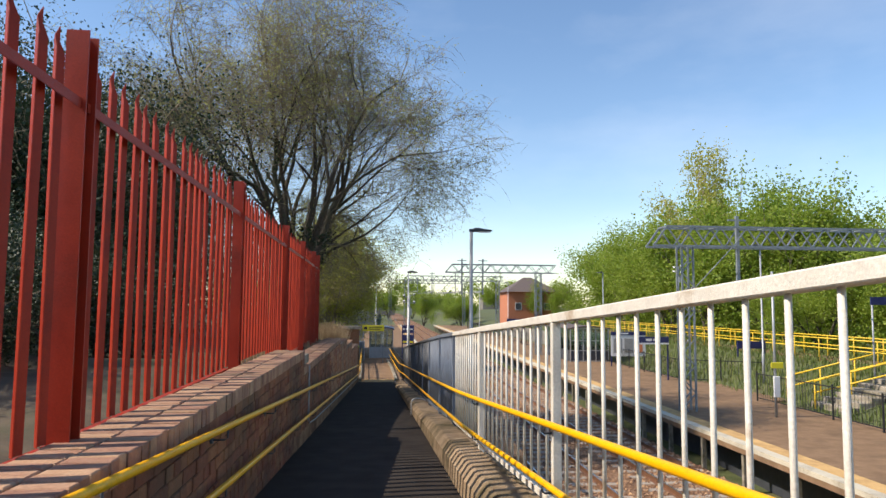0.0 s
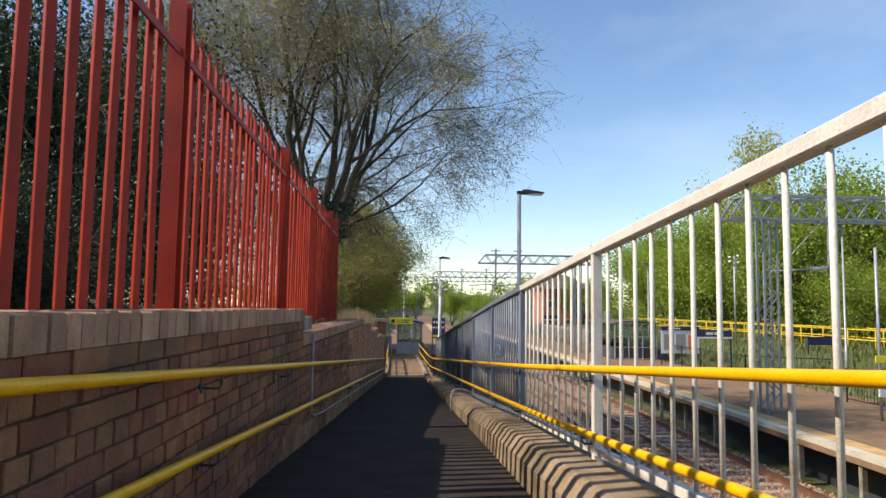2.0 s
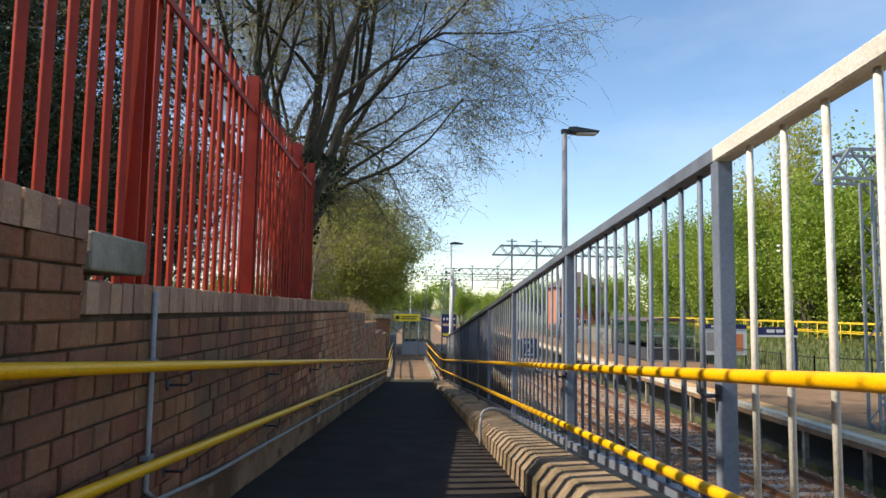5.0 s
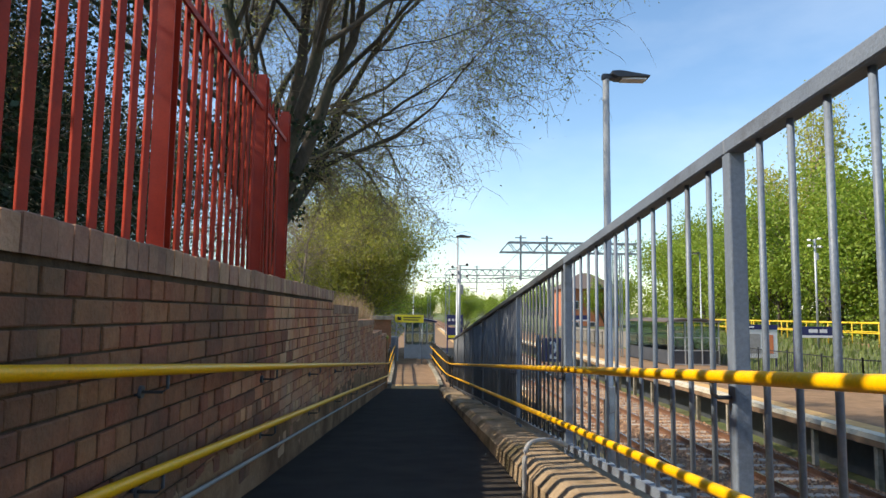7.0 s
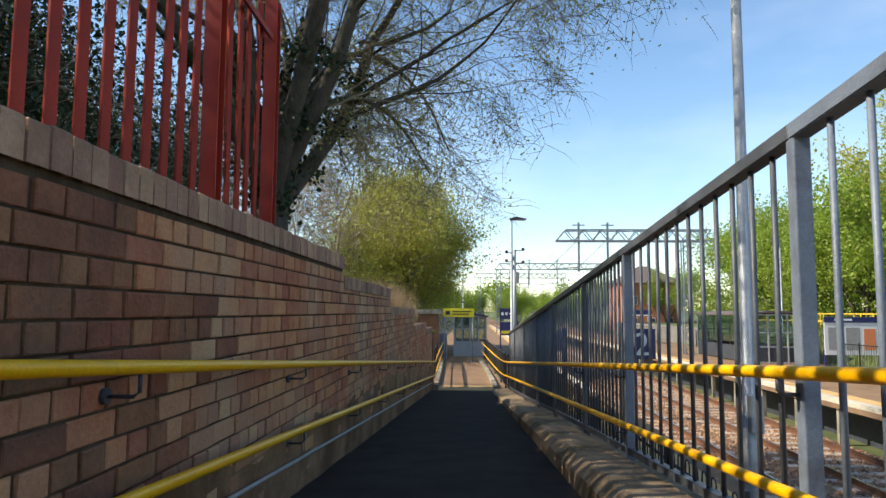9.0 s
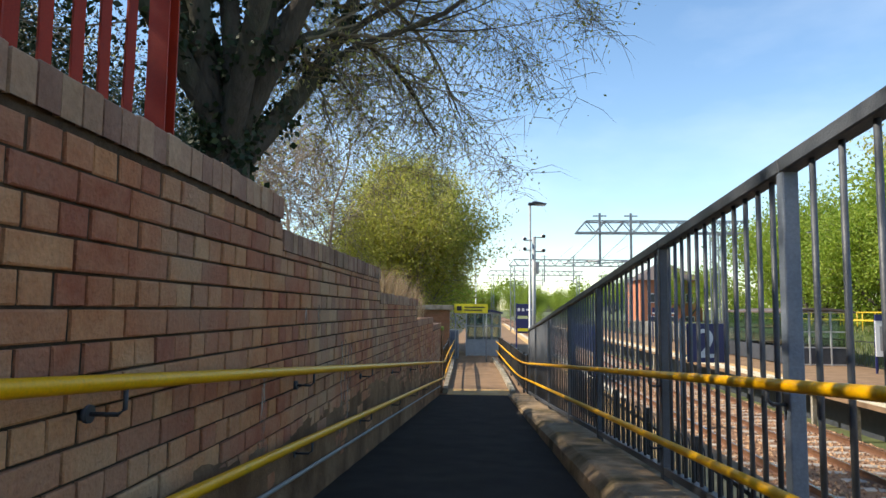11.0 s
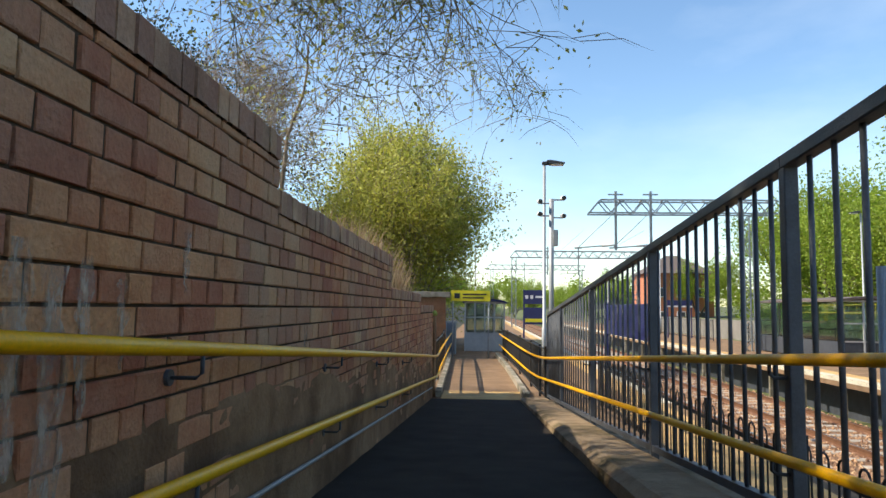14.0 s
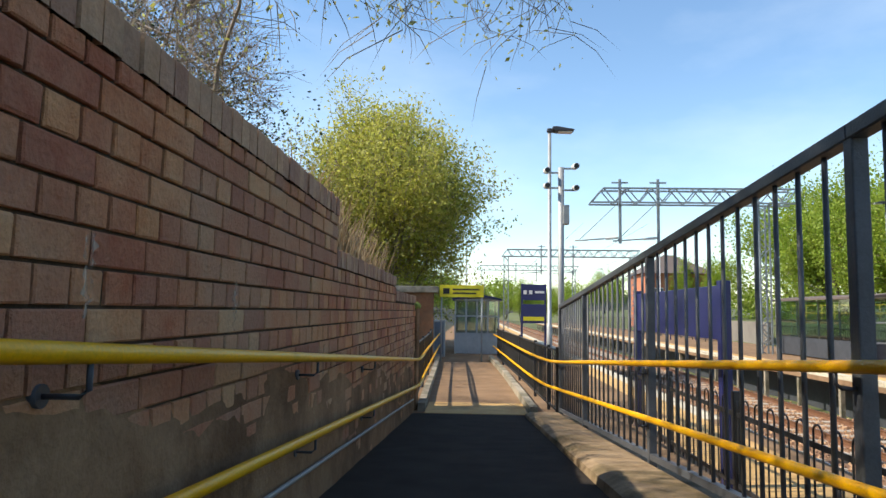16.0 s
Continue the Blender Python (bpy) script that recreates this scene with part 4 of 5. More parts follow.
def lattice_mast(x, y, z0, z1, w, parent, material):
    for sx in (-1, 1):
        for sy in (-1, 1):
            bm = B(); bar(bm, (x + sx * w / 2, y + sy * w / 2, z0), (x + sx * w / 2, y + sy * w / 2, z1), 0.06, 0.06); part("leg", bm, material, parent)
    n = int((z1 - z0) / (w * 1.1))
    for i in range(n):
        a, b = z0 + (z1 - z0) * i / n, z0 + (z1 - z0) * (i + 1) / n
        s = 1 if i % 2 else -1
        for yy in (y - w / 2, y + w / 2):
            bm = B(); bar(bm, (x - s * w / 2, yy, a), (x + s * w / 2, yy, b), 0.035, 0.035); part("lacing", bm, material, parent)


def drop_arm(x, y, zt, zb, parent, material):
    """A hanging post with its registration arm, stay and insulators."""
    bm = B(); bar(bm, (x, y, zb), (x, y, zt + 0.45), 0.11, 0.11); part("drop_post", bm, material, parent)
    bm = B(); bar(bm, (x - 0.35, y, zt + 0.3), (x + 0.35, y, zt + 0.3), 0.06, 0.06); part("crosspiece", bm, material, parent)
    bm = B(); sweep(bm, [(x, y, zb + 0.25), (x - 1.9, y, zb + 0.1)], 0.03, 8); part("arm", bm, material, parent)
    bm = B(); sweep(bm, [(x, y, zt - 0.5), (x - 1.7, y, zb + 0.15)], 0.018, 6); part("stay", bm, material, parent)
    bm = B()
    pts = [(x - 0.12 - 0.05 * k, y, zb + 0.24 - 0.004 * k) for k in range(11)]
    sweep(bm, pts, [0.035 if k % 2 else 0.075 for k in range(11)], 10); part("insulator", bm, M_CERAMIC, parent, "pale ribbed insulator")

M_GANTRY = mat("gantry_steel", (0.2, 0.23, 0.25), (0.3, 0.33, 0.35), 5, 0.5, metal=0.2, bump=0.1)
TZ = TRACK_Z
def gantry(y, x0, x1, zb, zt, masts, drops, label):
    g = thing("line_gantry", label, "gantry", "overhead line gantries")
    truss(None, x0, x1, y, zb, zt, 0.7, 0.95, g, M_GANTRY)
    for m in masts:
        lattice_mast(m, y, PLAT - 0.3, zb, 0.42, g, M_GANTRY)
    for d in drops:
        drop_arm(d, y, zt, zb - 1.7, g, M_GANTRY)
    return g
gantry(52.0, 4.75, 13.2, 5.7, 6.3, [11.9], [6.0, 7.6], "grey lattice cantilever gantry over the tracks")
gantry(24.0, 9.6, 23.0, 5.35, 6.05, [10.9, 22.4], [12.9], "grey lattice gantry beside the far platform")
gantry(88.0, 2.6, 15.5, 6.3, 6.95, [14.8, 3.0], [6.3, 9.3], "distant grey lattice gantry over the tracks")
gantry(125.0, 0.5, 15.5, 7.2, 7.9, [14.8, 1.4], [6.3, 9.3], "distant grey lattice gantry over the tracks")
wires = thing("overhead_wires", "thin dark overhead line wires above the tracks", "wires")
for x, z in ((5.1, 4.1), (5.1, 5.1), (8.2, 4.1), (8.2, 5.1)):
    bm = B(); sweep(bm, [(x, yy, z + (0.0 if z < 4.5 else 0.35 * abs(((yy - 52) % 36) / 18 - 1))) for yy in range(56, 232, 6)], 0.008, 4); part("wire", bm, M_DARK, wires)

# ---- signs, shelters and fences of the station ----
def board(name, label, cat, x0, x1, y, z0, z1, ground, material, posts=True, posts_mat=None, axis="x", group=""):
    """A flat sign on two posts, across x (or along y when axis is 'y', then y is its x)."""
    s = thing(name, label, cat, group)
    bm = B()
    if axis == "x":
        box(bm, x0, x1, y - 0.02, y + 0.02, z0, z1, 0.006)
    else:
        box(bm, y - 0.02, y + 0.02, x0, x1, z0, z1, 0.006)
    part("panel", bm, material, s)
    if posts:
        for a in (x0 + 0.04, x1 - 0.04):
            bm = B()
            p = (a, y + 0.045) if axis == "x" else (y + 0.045, a)
            box(bm, p[0] - 0.035, p[0] + 0.035, p[1] - 0.035 + (0.025 if axis == "x" else 0), p[1] + 0.035, ground, z1 + 0.03)
            part("post", bm, posts_mat or material, s)
    return s


def bars(parent, material, spots):
    """Unreadable lettering as plain bars: (x0, x1, y, z0, z1)."""
    for x0, x1, y, z0, z1 in spots:
        bm = B(); box(bm, x0, x1, y - 0.004, y, z0, z1); part("lettering", bm, material, parent)


def text(parent, body, size, at, material, rot=(90, 0, 0)):
    cu = bpy.data.curves.new("digit", "FONT")
    cu.body, cu.size, cu.extrude, cu.align_x = body, size, 0.003, "CENTER"
    tmp = bpy.data.objects.new("tmp", cu)
    scene.collection.objects.link(tmp)
    me = bpy.data.meshes.new_from_object(tmp.evaluated_get(bpy.context.evaluated_depsgraph_get()))
    bpy.data.objects.remove(tmp)
    me.materials.clear()
    me.materials.append(material)
    o = new("digit", me)
    o.parent = parent
    o.matrix_basis = pose(*at, *rot)
    return o

# platform number sign on a slim post
s = thing("platform_sign", "square navy platform sign with a white 2 on a grey post", "sign")
bm = B(); box(bm, 2.42, 2.86, 24.48, 24.52, 1.02, 1.49, 0.008); part("panel", bm, M_NAVY, s)
text(s, "2", 0.5, (2.64, 24.475, 1.08), M_WHITE)
bm = B(); sweep(bm, [(2.38, 24.55, PLAT), (2.38, 24.55, 1.55)], 0.035, 10); part("post", bm, M_STEEL, s)
for z in (1.1, 1.42):
    bm = B(); box(bm, 2.36, 2.6, 24.525, 24.55, z - 0.015, z + 0.015); part("bracket", bm, M_STEEL, s)

# long navy board seen along the platform
s = thing("name_board", "long navy name board on two tall posts", "sign")
bm = B(); box(bm, 2.1, 2.14, 29.45, 32.75, 0.82, 1.34, 0.006); part("panel", bm, M_NAVY, s)
for y in (29.42, 32.78):
    bm = B(); box(bm, 2.07, 2.17, y - 0.05, y + 0.05, PLAT, 1.38, 0.006); part("post", bm, M_NAVY, s)

# information signs at the landing
s = thing("station_sign", "navy information panels with pale lettering on two posts", "sign")
for z0, z1 in ((1.42, 1.9), (0.72, 1.3)):
    bm = B(); box(bm, 1.27, 2.02, 43.88, 43.92, z0, z1, 0.006); part("panel", bm, M_NAVY, s)
for x in (1.29, 2.0):
    bm = B(); box(bm, x - 0.03, x + 0.03, 43.93, 43.99, PLAT, 1.92); part("post", bm, M_NAVY, s)
bars(s, M_WHITE, [(1.33, 1.43, 43.878, 1.6, 1.72), (1.5, 1.6, 43.878, 1.6, 1.72), (1.68, 1.96, 43.878, 1.63, 1.7)])
bars(s, M_YSIGN, [(1.33, 1.96, 43.878, 0.8, 0.92)])

s = thing("warning_sign", "wide yellow warning sign on two grey posts", "sign")
bm = B(); box(bm, -1.26, 0.14, 44.7, 44.73, 1.5, 1.88, 0.006); part("panel", bm, M_YSIGN, s)
for x in (-1.2, 0.08):
    bm = B(); sweep(bm, [(x, 44.76, PLAT), (x, 44.76, 1.86)], 0.025, 8); part("post", bm, M_STEEL, s)
bars(s, M_BLACK, [(-1.15, -0.95, 44.697, 1.6, 1.78), (-0.85, 0.0, 44.697, 1.72, 1.77), (-0.85, -0.1, 44.697, 1.6, 1.65)])

def shelter(at, w, d, h, label, frame, roof, turn=0, cols=4):
    """A glazed waiting shelter with a low curved roof; its front faces -y."""
    s = thing("waiting_shelter", label, "shelter", at=at, turn=turn)
    bm = B()
    n = 10
    prism(bm, [(-0.12 + (w + 0.24) * i / n, h + 0.14 * math.sin(math.pi * i / n)) for i in range(n + 1)] + [(w + 0.12 - (w + 0.24) * i / n, h - 0.07 + 0.12 * math.sin(math.pi * i / n)) for i in range(n + 1)], -0.15, d + 0.15)
    part("roof", bm, roof, s)
    xs = [w * i / cols for i in range(cols + 1)]
    for yy in (0, d):
        for x in xs:
            bm = B(); box(bm, x - 0.03, x + 0.03, yy - 0.03, yy + 0.03, 0, h); part("post", bm, frame, s)
        for z in (0.05, 0.75, 1.4, h - 0.05):
            for a, b in zip(xs, xs[1:]):
                bm = B(); box(bm, a + 0.03, b - 0.03, yy - 0.02, yy + 0.02, z - 0.025, z + 0.025); part("rail", bm, frame, s)
        for a, b in zip(xs, xs[1:]):
            bm = B(); box(bm, a + 0.03, b - 0.03, yy - 0.006, yy + 0.006, 0.08, 0.72); part("lower_panel", bm, frame if w < 2 else M_DARK, s)
            bm = B(); box(bm, a + 0.03, b - 0.03, yy - 0.004, yy + 0.004, 0.78, h - 0.08); p = part("pane", bm, M_GLASS, s); p.visible_shadow = False
    for x in (0, w):
        bm = B(); box(bm, x - 0.006, x + 0.006, 0.03, d - 0.03, 0.78, h - 0.08); p = part("pane", bm, M_GLASS, s); p.visible_shadow = False
        bm = B(); box(bm, x - 0.012, x + 0.012, 0.03, d - 0.03, 0.05, 0.75); part("lower_panel", bm, frame if w < 2 else M_DARK, s)
    bm = B(); box(bm, 0.15, w - 0.15, d - 0.45, d - 0.1, 0.42, 0.47, 0.01); part("bench", bm, M_DARK, s)
    return s
shelter((-0.84, 48.5, PLAT), 1.6, 3.6, 2.05, "white framed glazed waiting shelter with a navy roof", M_SHELTER, M_NAVY)
shelter((12.6, 45.5, PLAT), 2.6, 7.0, 2.25, "long glazed shelter with a brown roof on the far platform", M_SHELTER, M_ROOF, cols=3)

# brick pier with a pale lintel beyond the wall end; darker brick stands in for bush shade
s = thing("brick_pier", "brick pier coloured dark for the bush's shade, with a pale stone lintel", "pier")
bm = B(); box(bm, -2.7, -1.45, 44.4, 44.9, PLAT - 0.1, 1.62); part("brickwork", bm, M_BRICKOLD, s)
bm = B(); box(bm, -3.4, -1.3, 44.3, 45.0, 1.62, 1.82, 0.02); part("lintel", bm, M_CONC, s)
s = thing("equipment_box", "grey-green metal equipment cabinet", "cabinet")
bm = B(); box(bm, -1.55, -1.15, 46.6, 47.1, PLAT, 0.75, 0.02); part("body", bm, M_STEEL, s)
bm = B(); box(bm, -1.5, -1.2, 46.585, 46.6, PLAT + 0.1, 0.68, 0.004); part("door", bm, M_GREYBLUE, s)

# far platform signs
s = board("poster_board", "white timetable board with navy header and red poster", "notice board", 14.2, 16.4, 42, 0.1, 1.4, PLAT, M_WHITE, posts_mat=M_NAVY)
bm = B(); box(bm, 14.2, 16.4, 41.955, 42.03, 1.4, 1.62, 0.01); part("header", bm, M_NAVY, s)
bm = B(); box(bm, 15.75, 16.2, 41.97, 41.978, 0.3, 1.15); part("poster", bm, M_ORANGE, s)
bars(s, M_GREY, [(14.35, 14.9, 41.978, 0.3, 1.2), (15.05, 15.6, 41.978, 0.3, 1.2)])
bars(s, M_WHITE, [(14.6, 15.3, 41.953, 1.47, 1.55)])
s = board("name_sign", "navy station name sign with white stripe on two posts", "sign", 12.8, 14.5, 34, 1.28, 1.66, PLAT, M_NAVY, group="name signs")
bm = B(); box(bm, 12.8, 14.5, 33.972, 33.979, 1.28, 1.36); part("stripe", bm, M_WHITE, s)
bars(s, M_WHITE, [(13.3, 13.62, 33.979, 1.45, 1.57), (13.68, 13.95, 33.979, 1.45, 1.57)])
s = board("name_sign", "small navy station name sign further along", "sign", 12.0, 13.6, 66, 1.5, 1.95, PLAT, M_NAVY, group="name signs")
bm = B(); box(bm, 12.0, 13.6, 65.972, 65.979, 1.5, 1.6); part("stripe", bm, M_WHITE, s)
s = board("name_sign", "low navy sign on the grass beyond the far platform", "sign", 19.2, 20.8, 36, 0.95, 1.35, ground_z(20, 36) - 0.1, M_NAVY, group="name signs")
s = thing("help_point", "white help point post with yellow label", "help point")
bm = B(); sweep(bm, [(13.3, 22.5, PLAT), (13.3, 22.5, 4.4)], 0.045, 10); part("post", bm, M_STEEL, s)
bm = B(); box(bm, 13.2, 13.42, 22.4, 22.47, 0.15, 0.85, 0.02); part("panel", bm, M_WHITE, s)
bm = B(); box(bm, 13.12, 13.55, 22.4, 22.44, 1.12, 1.32, 0.01); part("label_plate", bm, M_YSIGN, s)
s = thing("finger_post", "slim double post with small navy panels", "sign")
for x in (18.4, 19.2):
    bm = B(); sweep(bm, [(x, 24.5, ground_z(x, 24.5) - 0.1), (x, 24.5, 3.6)], 0.035, 8); part("post", bm, M_STEEL, s)
bm = B(); box(bm, 18.3, 19.3, 24.42, 24.46, 3.3, 3.6); part("panel", bm, M_NAVY, s)


def bar_fence(name, label, pts, h, step, material, bow=False, post_every=2.4, post_w=0.05, group="", zf=None):
    """Upright-bar railing; with bow tops each pair of bars is one hoop."""
    f = thing(name, label, "fence", group)
    for a, b in zip(pts, pts[1:]):
        a, b = Vector(a), Vector(b)
        d = b - a
        L, u = d.length, d.normalized()
        n = max(1, round(L / post_every))
        for i in range(n + 1):
            p = a + d * i / n
            bm = B(); box(bm, p.x - post_w / 2, p.x + post_w / 2, p.y - post_w / 2, p.y + post_w / 2, p.z, p.z + h + 0.06, 0.005); part("post", bm, material, f)
        for i in range(n):
            p, q = a + d * i / n, a + d * (i + 1) / n
            for z in (0.12, h - (0.14 if bow else 0.03)):
                bm = B(); bar(bm, p + Vector((0, 0, z)), q + Vector((0, 0, z)), 0.012, 0.04); part("rail", bm, material, f)
        k = int(L / step)
        for i in range(1, k):
            p = a + u * (i * step)
            if bow:
                if i % 2 == 0:
                    continue
                w = u * step
                o = p + w
                pts2 = [p + Vector((0, 0, 0.05)), p + Vector((0, 0, h - step * 0.5))] + [p + w * (0.5 - 0.5 * math.cos(t)) + Vector((0, 0, h - step * 0.5 + step * 0.5 * math.sin(t))) for t in (0.5, 1.0, 1.57, 2.14, 2.64)] + [o + Vector((0, 0, h - step * 0.5)), o + Vector((0, 0, 0.05))]
                bm = B(); sweep(bm, pts2, 0.008, 5); part("hoop", bm, material, f)
            else:
                bm = B(); sweep(bm, [p + Vector((0, 0, 0.1)), p + Vector((0, 0, h - 0.03))], 0.009, 4); part("bar", bm, material, f)
    return f
bar_fence("bow_top_fence", "black bow-top fence along the platform end", [(2.05, 19.0, PLAT), (2.05, 33.0, PLAT)], 0.86, 0.12, M_BLACK, True, 2.0, 0.06)
bar_fence("platform_fence", "black upright-bar fence behind the far platform", [(14.9, 33.6, PLAT), (14.9, 60, PLAT)], 1.1, 0.16, M_BLACK, group="far fences")
bar_fence("platform_fence", "black upright-bar fence beside the far steps", [(14.9, 8, PLAT), (14.9, 26.5, PLAT)], 1.1, 0.16, M_BLACK, group="far fences")
bar_fence("platform_fence", "black upright-bar fence round the far platform opening", [(14.9, 33.6, PLAT), (18.5, 32.4, PLAT - 0.05)], 1.1, 0.16, M_BLACK, group="far fences")
bar_fence("platform_fence", "dark fence further along the far platform", [(13.6, 62, PLAT), (13.6, 110, PLAT)], 1.25, 0.3, M_BLACK, group="far fences")

# yellow railings of the footpath on the bank
def pipe_rail(pts, h, label, step=2.0):
    f = thing("yellow_railing", label, "railing", "yellow railings")
    for z in (h, h * 0.55):
        bm = B(); sweep(bm, [Vector(p) + Vector((0, 0, z)) for p in pts], 0.03, 8); part("tube", bm, M_YELLOWR, f)
    for a, b in zip(pts, pts[1:]):
        a, b = Vector(a), Vector(b)
        n = max(1, round((b - a).length / step))
        for i in range(n):
            p = a.lerp(b, i / n)
            bm = B(); sweep(bm, [p - Vector((0, 0, 0.15)), p + Vector((0, 0, h))], 0.025, 6); part("post", bm, M_YELLOWR, f)
pipe_rail([(21.2, 20, 0.68), (21.2, 70, 0.68)], 1.05, "yellow tubular railing along the bank footpath")
pipe_rail([(23.0, 20, 0.7), (23.0, 70, 0.7)], 1.05, "yellow tubular railing on the far side of the footpath")
pipe_rail([(16.2, 26.6, PLAT), (20.6, 24.6, 1.0)], 0.95, "yellow handrail rising beside the far steps", 1.2)
pipe_rail([(16.2, 24.8, PLAT), (20.6, 22.8, 1.0)], 0.95, "yellow handrail rising beside the far steps", 1.2)
bm = B(); box(bm, 21.3, 22.9, 18, 72, 0.5, 0.72); tagged(part("footpath", bm, M_PAVE), "raised footpath between yellow railings", "path", kind="structure")
steps = thing("stairs", "concrete steps climbing from the far platform", "stairs")
for i in range(9):
    bm = B(); box(bm, 16.3 + 0.48 * i, 16.85 + 0.48 * i, 23.2 - 0.0, 25.2, PLAT - 0.3, PLAT + 0.17 * (i + 1), 0.01); part("step", bm, M_CONC, steps)
bm = B(); box(bm, 14.9, 18.6, 26.5, 33.6, PLAT - 0.3, PLAT - 0.004); tagged(part("far_access", bm, M_PAVE), "asphalt approach behind the far platform", "paving", kind="structure")

# house beyond the station
def house(at, w, d, eaves, apex, label):
    h = thing("house", label, "house", at=at)
    bm = B(); box(bm, 0, w, 0, d, 0, eaves); part("wall", bm, M_HOUSE, h)
    bm = B()
    o = 0.4
    v = [bm.verts.new(p) for p in ((-o, -o, eaves), (w + o, -o, eaves), (w + o, d + o, eaves), (-o, d + o, eaves), (w * 0.42, d / 2, apex), (w * 0.58, d / 2, apex))]
    for f in ((0, 1, 5, 4), (1, 2, 5), (2, 3, 4, 5), (3, 0, 4), (3, 2, 1, 0)):
        bm.faces.new([v[i] for i in f])
    part("roof", bm, M_ROOF, h)
    for i in range(3):
        for z in (eaves * 0.28, eaves * 0.68):
            x = w * (0.2 + 0.3 * i)
            win = part("window", box(B(), x - 0.45, x + 0.45, -0.03, 0.02, z - 0.5, z + 0.5), M_WHITE, h)
            part("pane", box(B(), x - 0.38, x + 0.38, -0.045, -0.03, z - 0.43, z + 0.43), M_DARK, win)
    return h
house((17.0, 92, -1.0), 6.6, 7.0, 6.1, 8.2, "square red brick house with a hipped dark roof")
bm = B(); box(bm, 16.2, 16.45, 62, 92, -1.2, 0.7); tagged(part("boundary_wall", bm, M_PLAIN), "long pale concrete boundary wall", "wall", kind="structure")
bm = B(); box(bm, 16.45, 30, 91.6, 91.85, -1.2, 0.7); tagged(part("boundary_wall", bm, M_PLAIN), "pale concrete boundary wall before the house", "wall", kind="structure")
for x, y, w, h, d in [(-20, 330, 26, 5, 12), (14, 380, 30, 7, 12), (44, 300, 24, 8, 12)]:
    s = thing("far_building", "low pale building far beyond the line", "building", at=(x, y, -1.5))
    bm = B(); box(bm, 0, w, 0, d, 0, h); part("wall", bm, M_PLAIN, s)
    bm = B(); prism(bm, [(-0.5, h), (w + 0.5, h), (w * 0.75, h + 2), (w * 0.25, h + 2)], -0.4, d + 0.4); part("roof", bm, M_ROOF, s)
g = random.Random(21)
c = [Vector((-160 + 6 * i + g.uniform(-2, 2), 420 + g.uniform(-20, 20), g.uniform(0, 15))) for i in range(64)]
tagged(new("far_woods", leaf_mesh("far_woods", c, 24000, 1.1, 3.0, M_LEAF, 77, 1.3)), "distant woodland along the horizon", "woods", kind="stuff")

# ---- small fittings on the ramp ----
cond = thing("conduit", "thin grey conduit running down the brick wall", "conduit")
bm = B(); sweep(bm, [(WX + 0.02, 11.1, 2.2), (WX + 0.02, 11.1, ramp(11.1) + 0.3), (WX + 0.03, 11.2, ramp(11.2) + 0.24), (WX + 0.035, 12, ramp(12) + 0.22)] + [(WX + 0.035, y, ramp(y) + 0.22) for y in spread(13, 33.4, 10)], 0.012, 8); part("pipe", bm, M_GREY, cond)
for y in (11.1,):
    for z in (1.9, 1.5):
        bm = B(); box(bm, WX, WX + 0.036, y - 0.03, y + 0.03, z - 0.01, z + 0.01); part("clip", bm, M_GREY, cond)
hoop = thing("pipe_hoop", "bent grey pipe emerging from the plinth", "pipe")
bm = B(); sweep(bm, smooth_path([(edge(15.3) - 0.03, 15.2, ramp(15.2)), (edge(15.3) - 0.03, 15.2, ramp(15.2) + 0.26), (edge(15.3) + 0.02, 15.25, ramp(15.2) + 0.34), (edge(15.3) + 0.16, 15.35, ramp(15.2) + 0.34), (edge(15.3) + 0.3, 15.5, ramp(15.2) + 0.28)], 5), 0.016, 8); part("tube", bm, M_GREY, hoop)
bm = B(); box(bm, WX - 0.4, WX + 0.015, 10.52, 11.0, 2.26, 2.4, 0.012); part("stone_block", bm, M_CONC, wall, "pale stone block at the step")
bm = B(); box(bm, WX - 0.43, WX + 0.04, 33.9, 34.35, PLAT - 0.2, 1.12, 0.02); part("end_pier", bm, M_RENDER, wall)
bm = B()
for i in range(90):
    a, t = frng.uniform(WX - 0.42, WX + 0.05), frng.uniform(33.85, 34.38)
    r = bmesh.ops.create_icosphere(bm, subdivisions=1, radius=frng.uniform(0.025, 0.06))
    bmesh.ops.translate(bm, vec=(a, t, 1.13 + frng.uniform(-0.01, 0.02)), verts=r["verts"])
o = part("moss", bm, M_MOSS, wall, "bright moss on the pier top"); o["kind"] = "stuff"
# lime streaks below joints: place along the wall, top, length, half width
STREAKS = [(9.05, 0.85, 0.2, 0.05), (9.4, 0.86, 0.16, 0.06), (19.34, 0.8, 0.46, 0.04), (20.12, 1.2, 0.26, 0.025), (20.45, 1.24, 0.2, 0.035),
           (21.24, 1.02, 0.8, 0.06), (21.37, 1.04, 0.5, 0.06), (21.5, 1.0, 0.85, 0.06), (21.62, 1.04, 0.42, 0.05), (21.8, 1.0, 0.24, 0.035), (22.18, 1.2, 0.2, 0.03), (23.74, 0.98, 0.22, 0.045), (24.4, 1.1, 0.2, 0.03), (25.4, 1.1, 0.2, 0.03), (27.0, 0.9, 0.2, 0.03)]
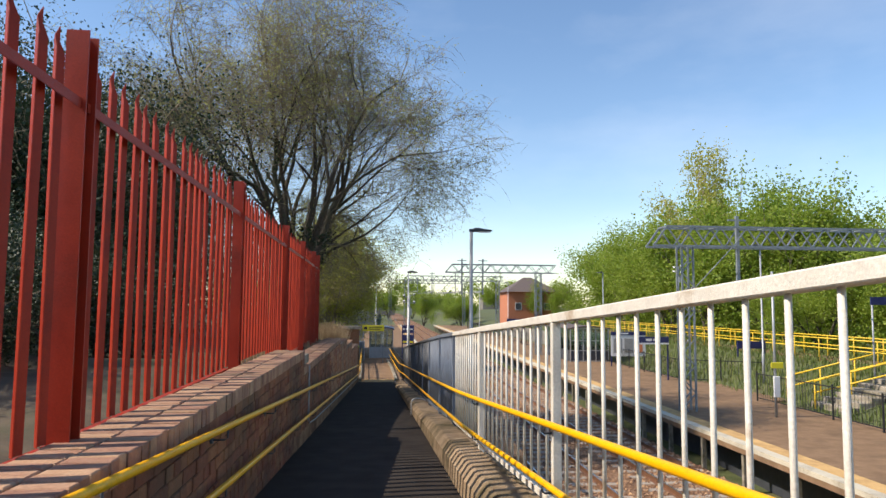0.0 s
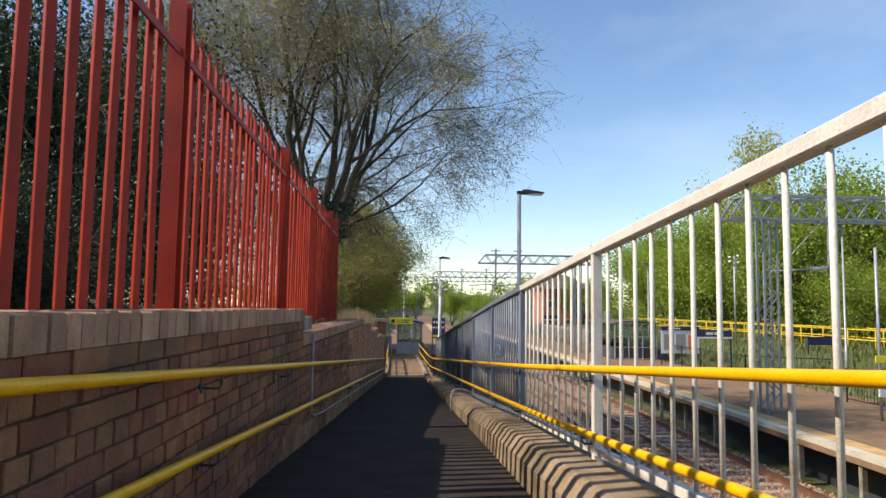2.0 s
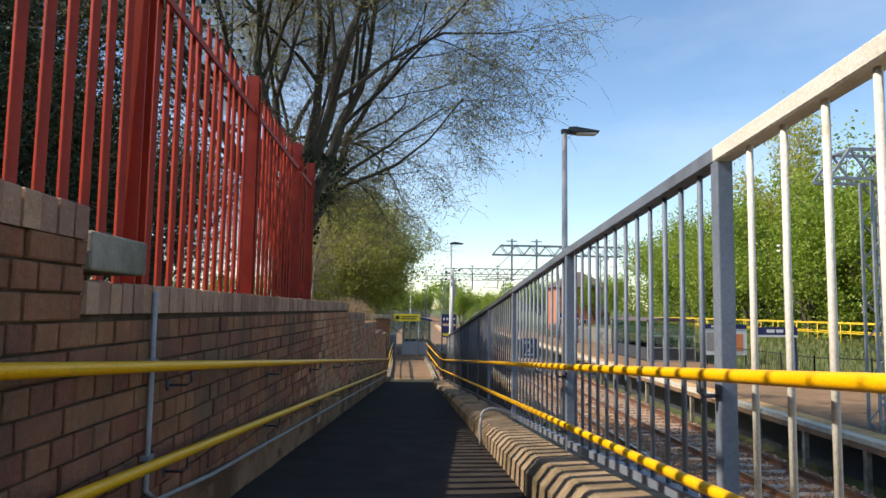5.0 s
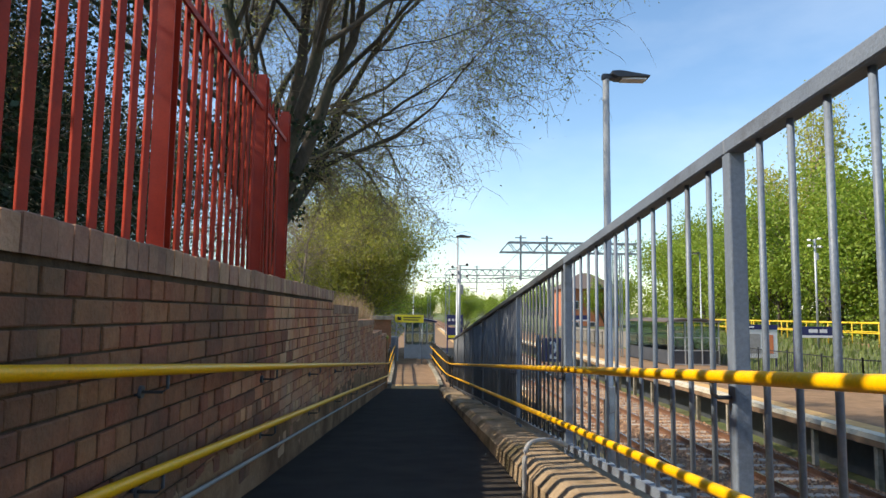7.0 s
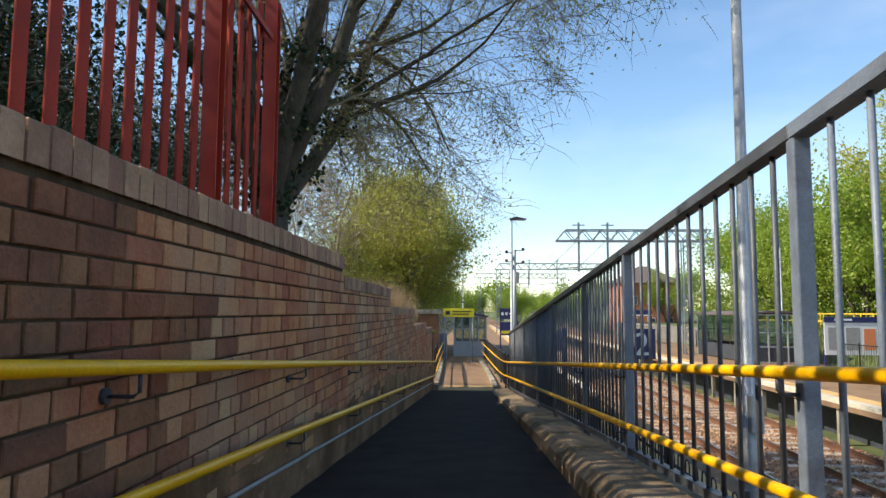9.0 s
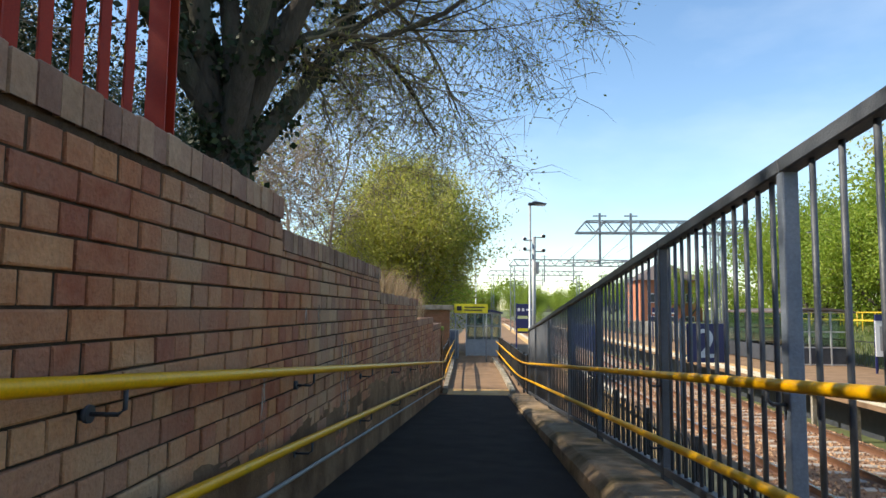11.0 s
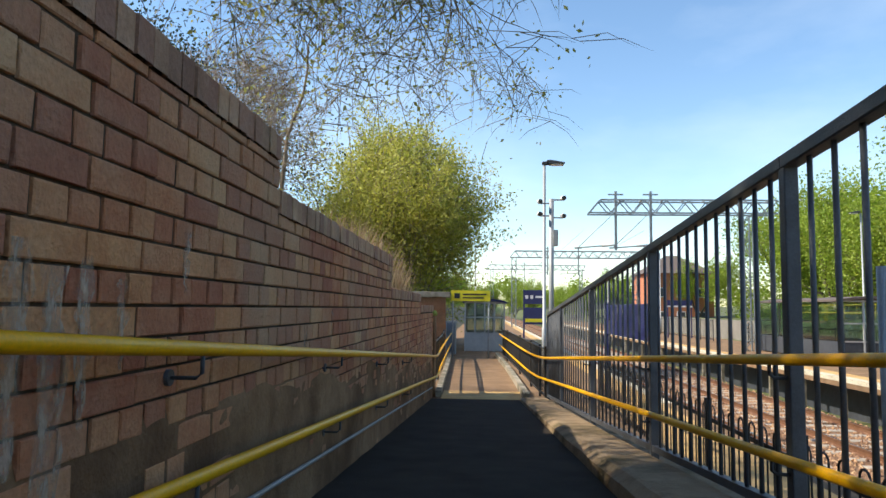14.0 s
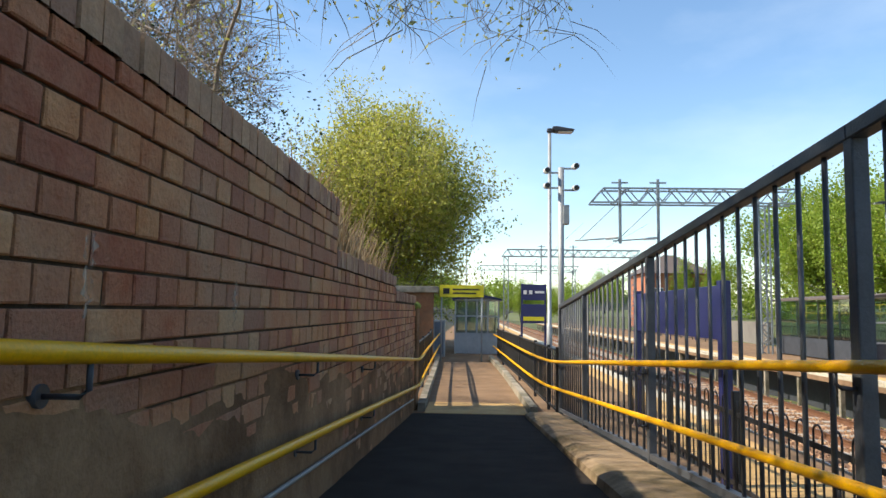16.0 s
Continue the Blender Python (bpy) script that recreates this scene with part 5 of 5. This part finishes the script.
for y, up, L, w in STREAKS:
    z = ramp(y) + up
    bm = B()
    n = 14
    l, r = [], []
    for i in range(n + 1):
        ww = w * (0.5 + 0.5 * math.sin(math.pi * min(1, (i + 1.2) / n)) ** 0.6) * frng.uniform(0.5, 1.25) * (1 - 0.45 * i / n)
        c = frng.uniform(-0.012, 0.012)
        l.append(bm.verts.new((WX + 0.0085, y + c - ww, z - L * i / n)))
        r.append(bm.verts.new((WX + 0.0085, y + c + ww, z - L * i / n)))
    for i in range(n):
        bm.faces.new((l[i], r[i], r[i + 1], l[i + 1]))
    part("lime_streak", bm, M_EFFLO, wall, "white lime streak")

# ---- bricks of the retaining wall ----
COURSE, JOINT = 0.0935, 0.0095
brick_rng = random.Random(17)
def brick_verts(y0, y1, z0, z1, out):
    """A brick with a softened face, open at the back."""
    x0, x1, c = WX - 0.03, WX + out, 0.0045
    j = lambda: brick_rng.uniform(-0.004, 0.004)
    f = [(x1, y0 + c + j(), z0 + c + j()), (x1, y1 - c + j(), z0 + c + j()), (x1, y1 - c + j(), z1 - c + j()), (x1, y0 + c + j(), z1 - c + j())]
    m = [(x1 - c, y0, z0), (x1 - c, y1, z0), (x1 - c, y1, z1), (x1 - c, y0, z1)]
    b = [(x0, y0, z0), (x0, y1, z0), (x0, y1, z1), (x0, y0, z1)]
    return f + m + b
BF = [(0, 1, 2, 3)] + [(4 + i, 4 + (i + 1) % 4, (i + 1) % 4, i) for i in range(4)] + [(8 + i, 8 + (i + 1) % 4, 4 + (i + 1) % 4, 4 + i) for i in range(4)]

def wall_top(y):
    return next((top for a, b, top in STEPS if y < b), STEPS[-1][2]) - 0.121


rows = []
for level in range(40):
    z1 = 2.359 - level * COURSE
    z0 = z1 - COURSE + JOINT
    stretcher = level % 2 == 0
    w = 0.28 if stretcher else 0.14
    y = -7.0 + (0.07 if stretcher else 0.0)
    while y < 33.88:
        ya, yb = y, min(33.9, y + w - 0.016)
        y += w
        ends = [b for a, b, top in STEPS[:-1] if ya < b < yb and z1 > wall_top(b + 0.01)]
        pieces = [(ya, ends[0]), (ends[0] + 0.004, yb)] if ends else [(ya, yb)]
        for p, q in pieces:
            zt = min(z1, wall_top(p))
            if q - p > 0.02 and zt - z0 > 0.02 and zt > ramp(q) - 0.01:
                rows.append((p, q, z0, zt))
near = [r for r in rows if 23.4 < r[0] < 26.0 and r[2] > ramp(r[0]) + 0.4][:280]
near_set = set(near)
# the soot-dark old bricks give way to paler ones along the wall
old_set = {r for r in rows if r not in near_set and r[0] + 1.6 * noise.noise((r[0] * 0.5, r[2] * 2.2, 4)) + brick_rng.uniform(-0.8, 0.8) < 16.0}
shared = {}
for ya, yb, z0, z1 in near:
    key = (round(yb - ya, 3), round(z1 - z0, 3), brick_rng.randrange(4))
    if key not in shared:
        v = brick_verts(0, yb - ya, 0, z1 - z0, brick_rng.uniform(-0.003, 0.004))
        shared[key] = raw("brick", v, BF, M_BRICKP)
    o = new("brick", shared[key])
    o.parent = wall
    o.matrix_basis = pose(brick_rng.uniform(-0.002, 0.002), ya, z0)
def join_bricks(name, some, material, label):
    vs, fs = [], []
    for r in some:
        o = len(vs)
        vs += brick_verts(*r, brick_rng.uniform(-0.006, 0.006))
        fs += [tuple(o + i for i in f) for f in BF]
    ob = new(name, raw(name, vs, fs, material))
    ob.parent = wall
    ob["kind"], ob["label"] = "stuff", label
join_bricks("old_brickwork", [r for r in rows if r in old_set], M_BRICKOLD, "older dark rough brickwork")
join_bricks("brickwork", [r for r in rows if r not in old_set and r not in near_set], M_BRICK, "paler brown brickwork")
# brick-on-edge coping
vs, fs = [], []
for a, b, top in STEPS:
    y = a
    while y < b - 0.03:
        yb = min(b, y + 0.1) - JOINT
        for x0, x1 in ((WX - 0.43, WX - 0.218), (WX - 0.206, WX + 0.008)):
            c = 0.006
            dz, dx = brick_rng.uniform(-0.005, 0.004), brick_rng.uniform(-0.005, 0.005)
            z0, z1 = top - 0.118, top + dz
            X0, X1 = x0 + dx, x1 + dx
            o = len(vs)
            vs += [(X0, y, z0), (X1, y, z0), (X1, yb, z0), (X0, yb, z0), (X0, y, z1 - c), (X1, y, z1 - c), (X1, yb, z1 - c), (X0, yb, z1 - c), (X0 + c, y + c, z1), (X1 - c, y + c, z1), (X1 - c, yb - c, z1), (X0 + c, yb - c, z1)]
            fs += [tuple(o + i for i in f) for f in ((8, 9, 10, 11), (0, 1, 5, 4), (1, 2, 6, 5), (2, 3, 7, 6), (3, 0, 4, 7), (4, 5, 9, 8), (5, 6, 10, 9), (6, 7, 11, 10), (7, 4, 8, 11))]
        y += 0.1
ob = new("coping", raw("coping", vs, fs, M_CAP))
ob.parent = wall
ob["kind"] = "stuff"
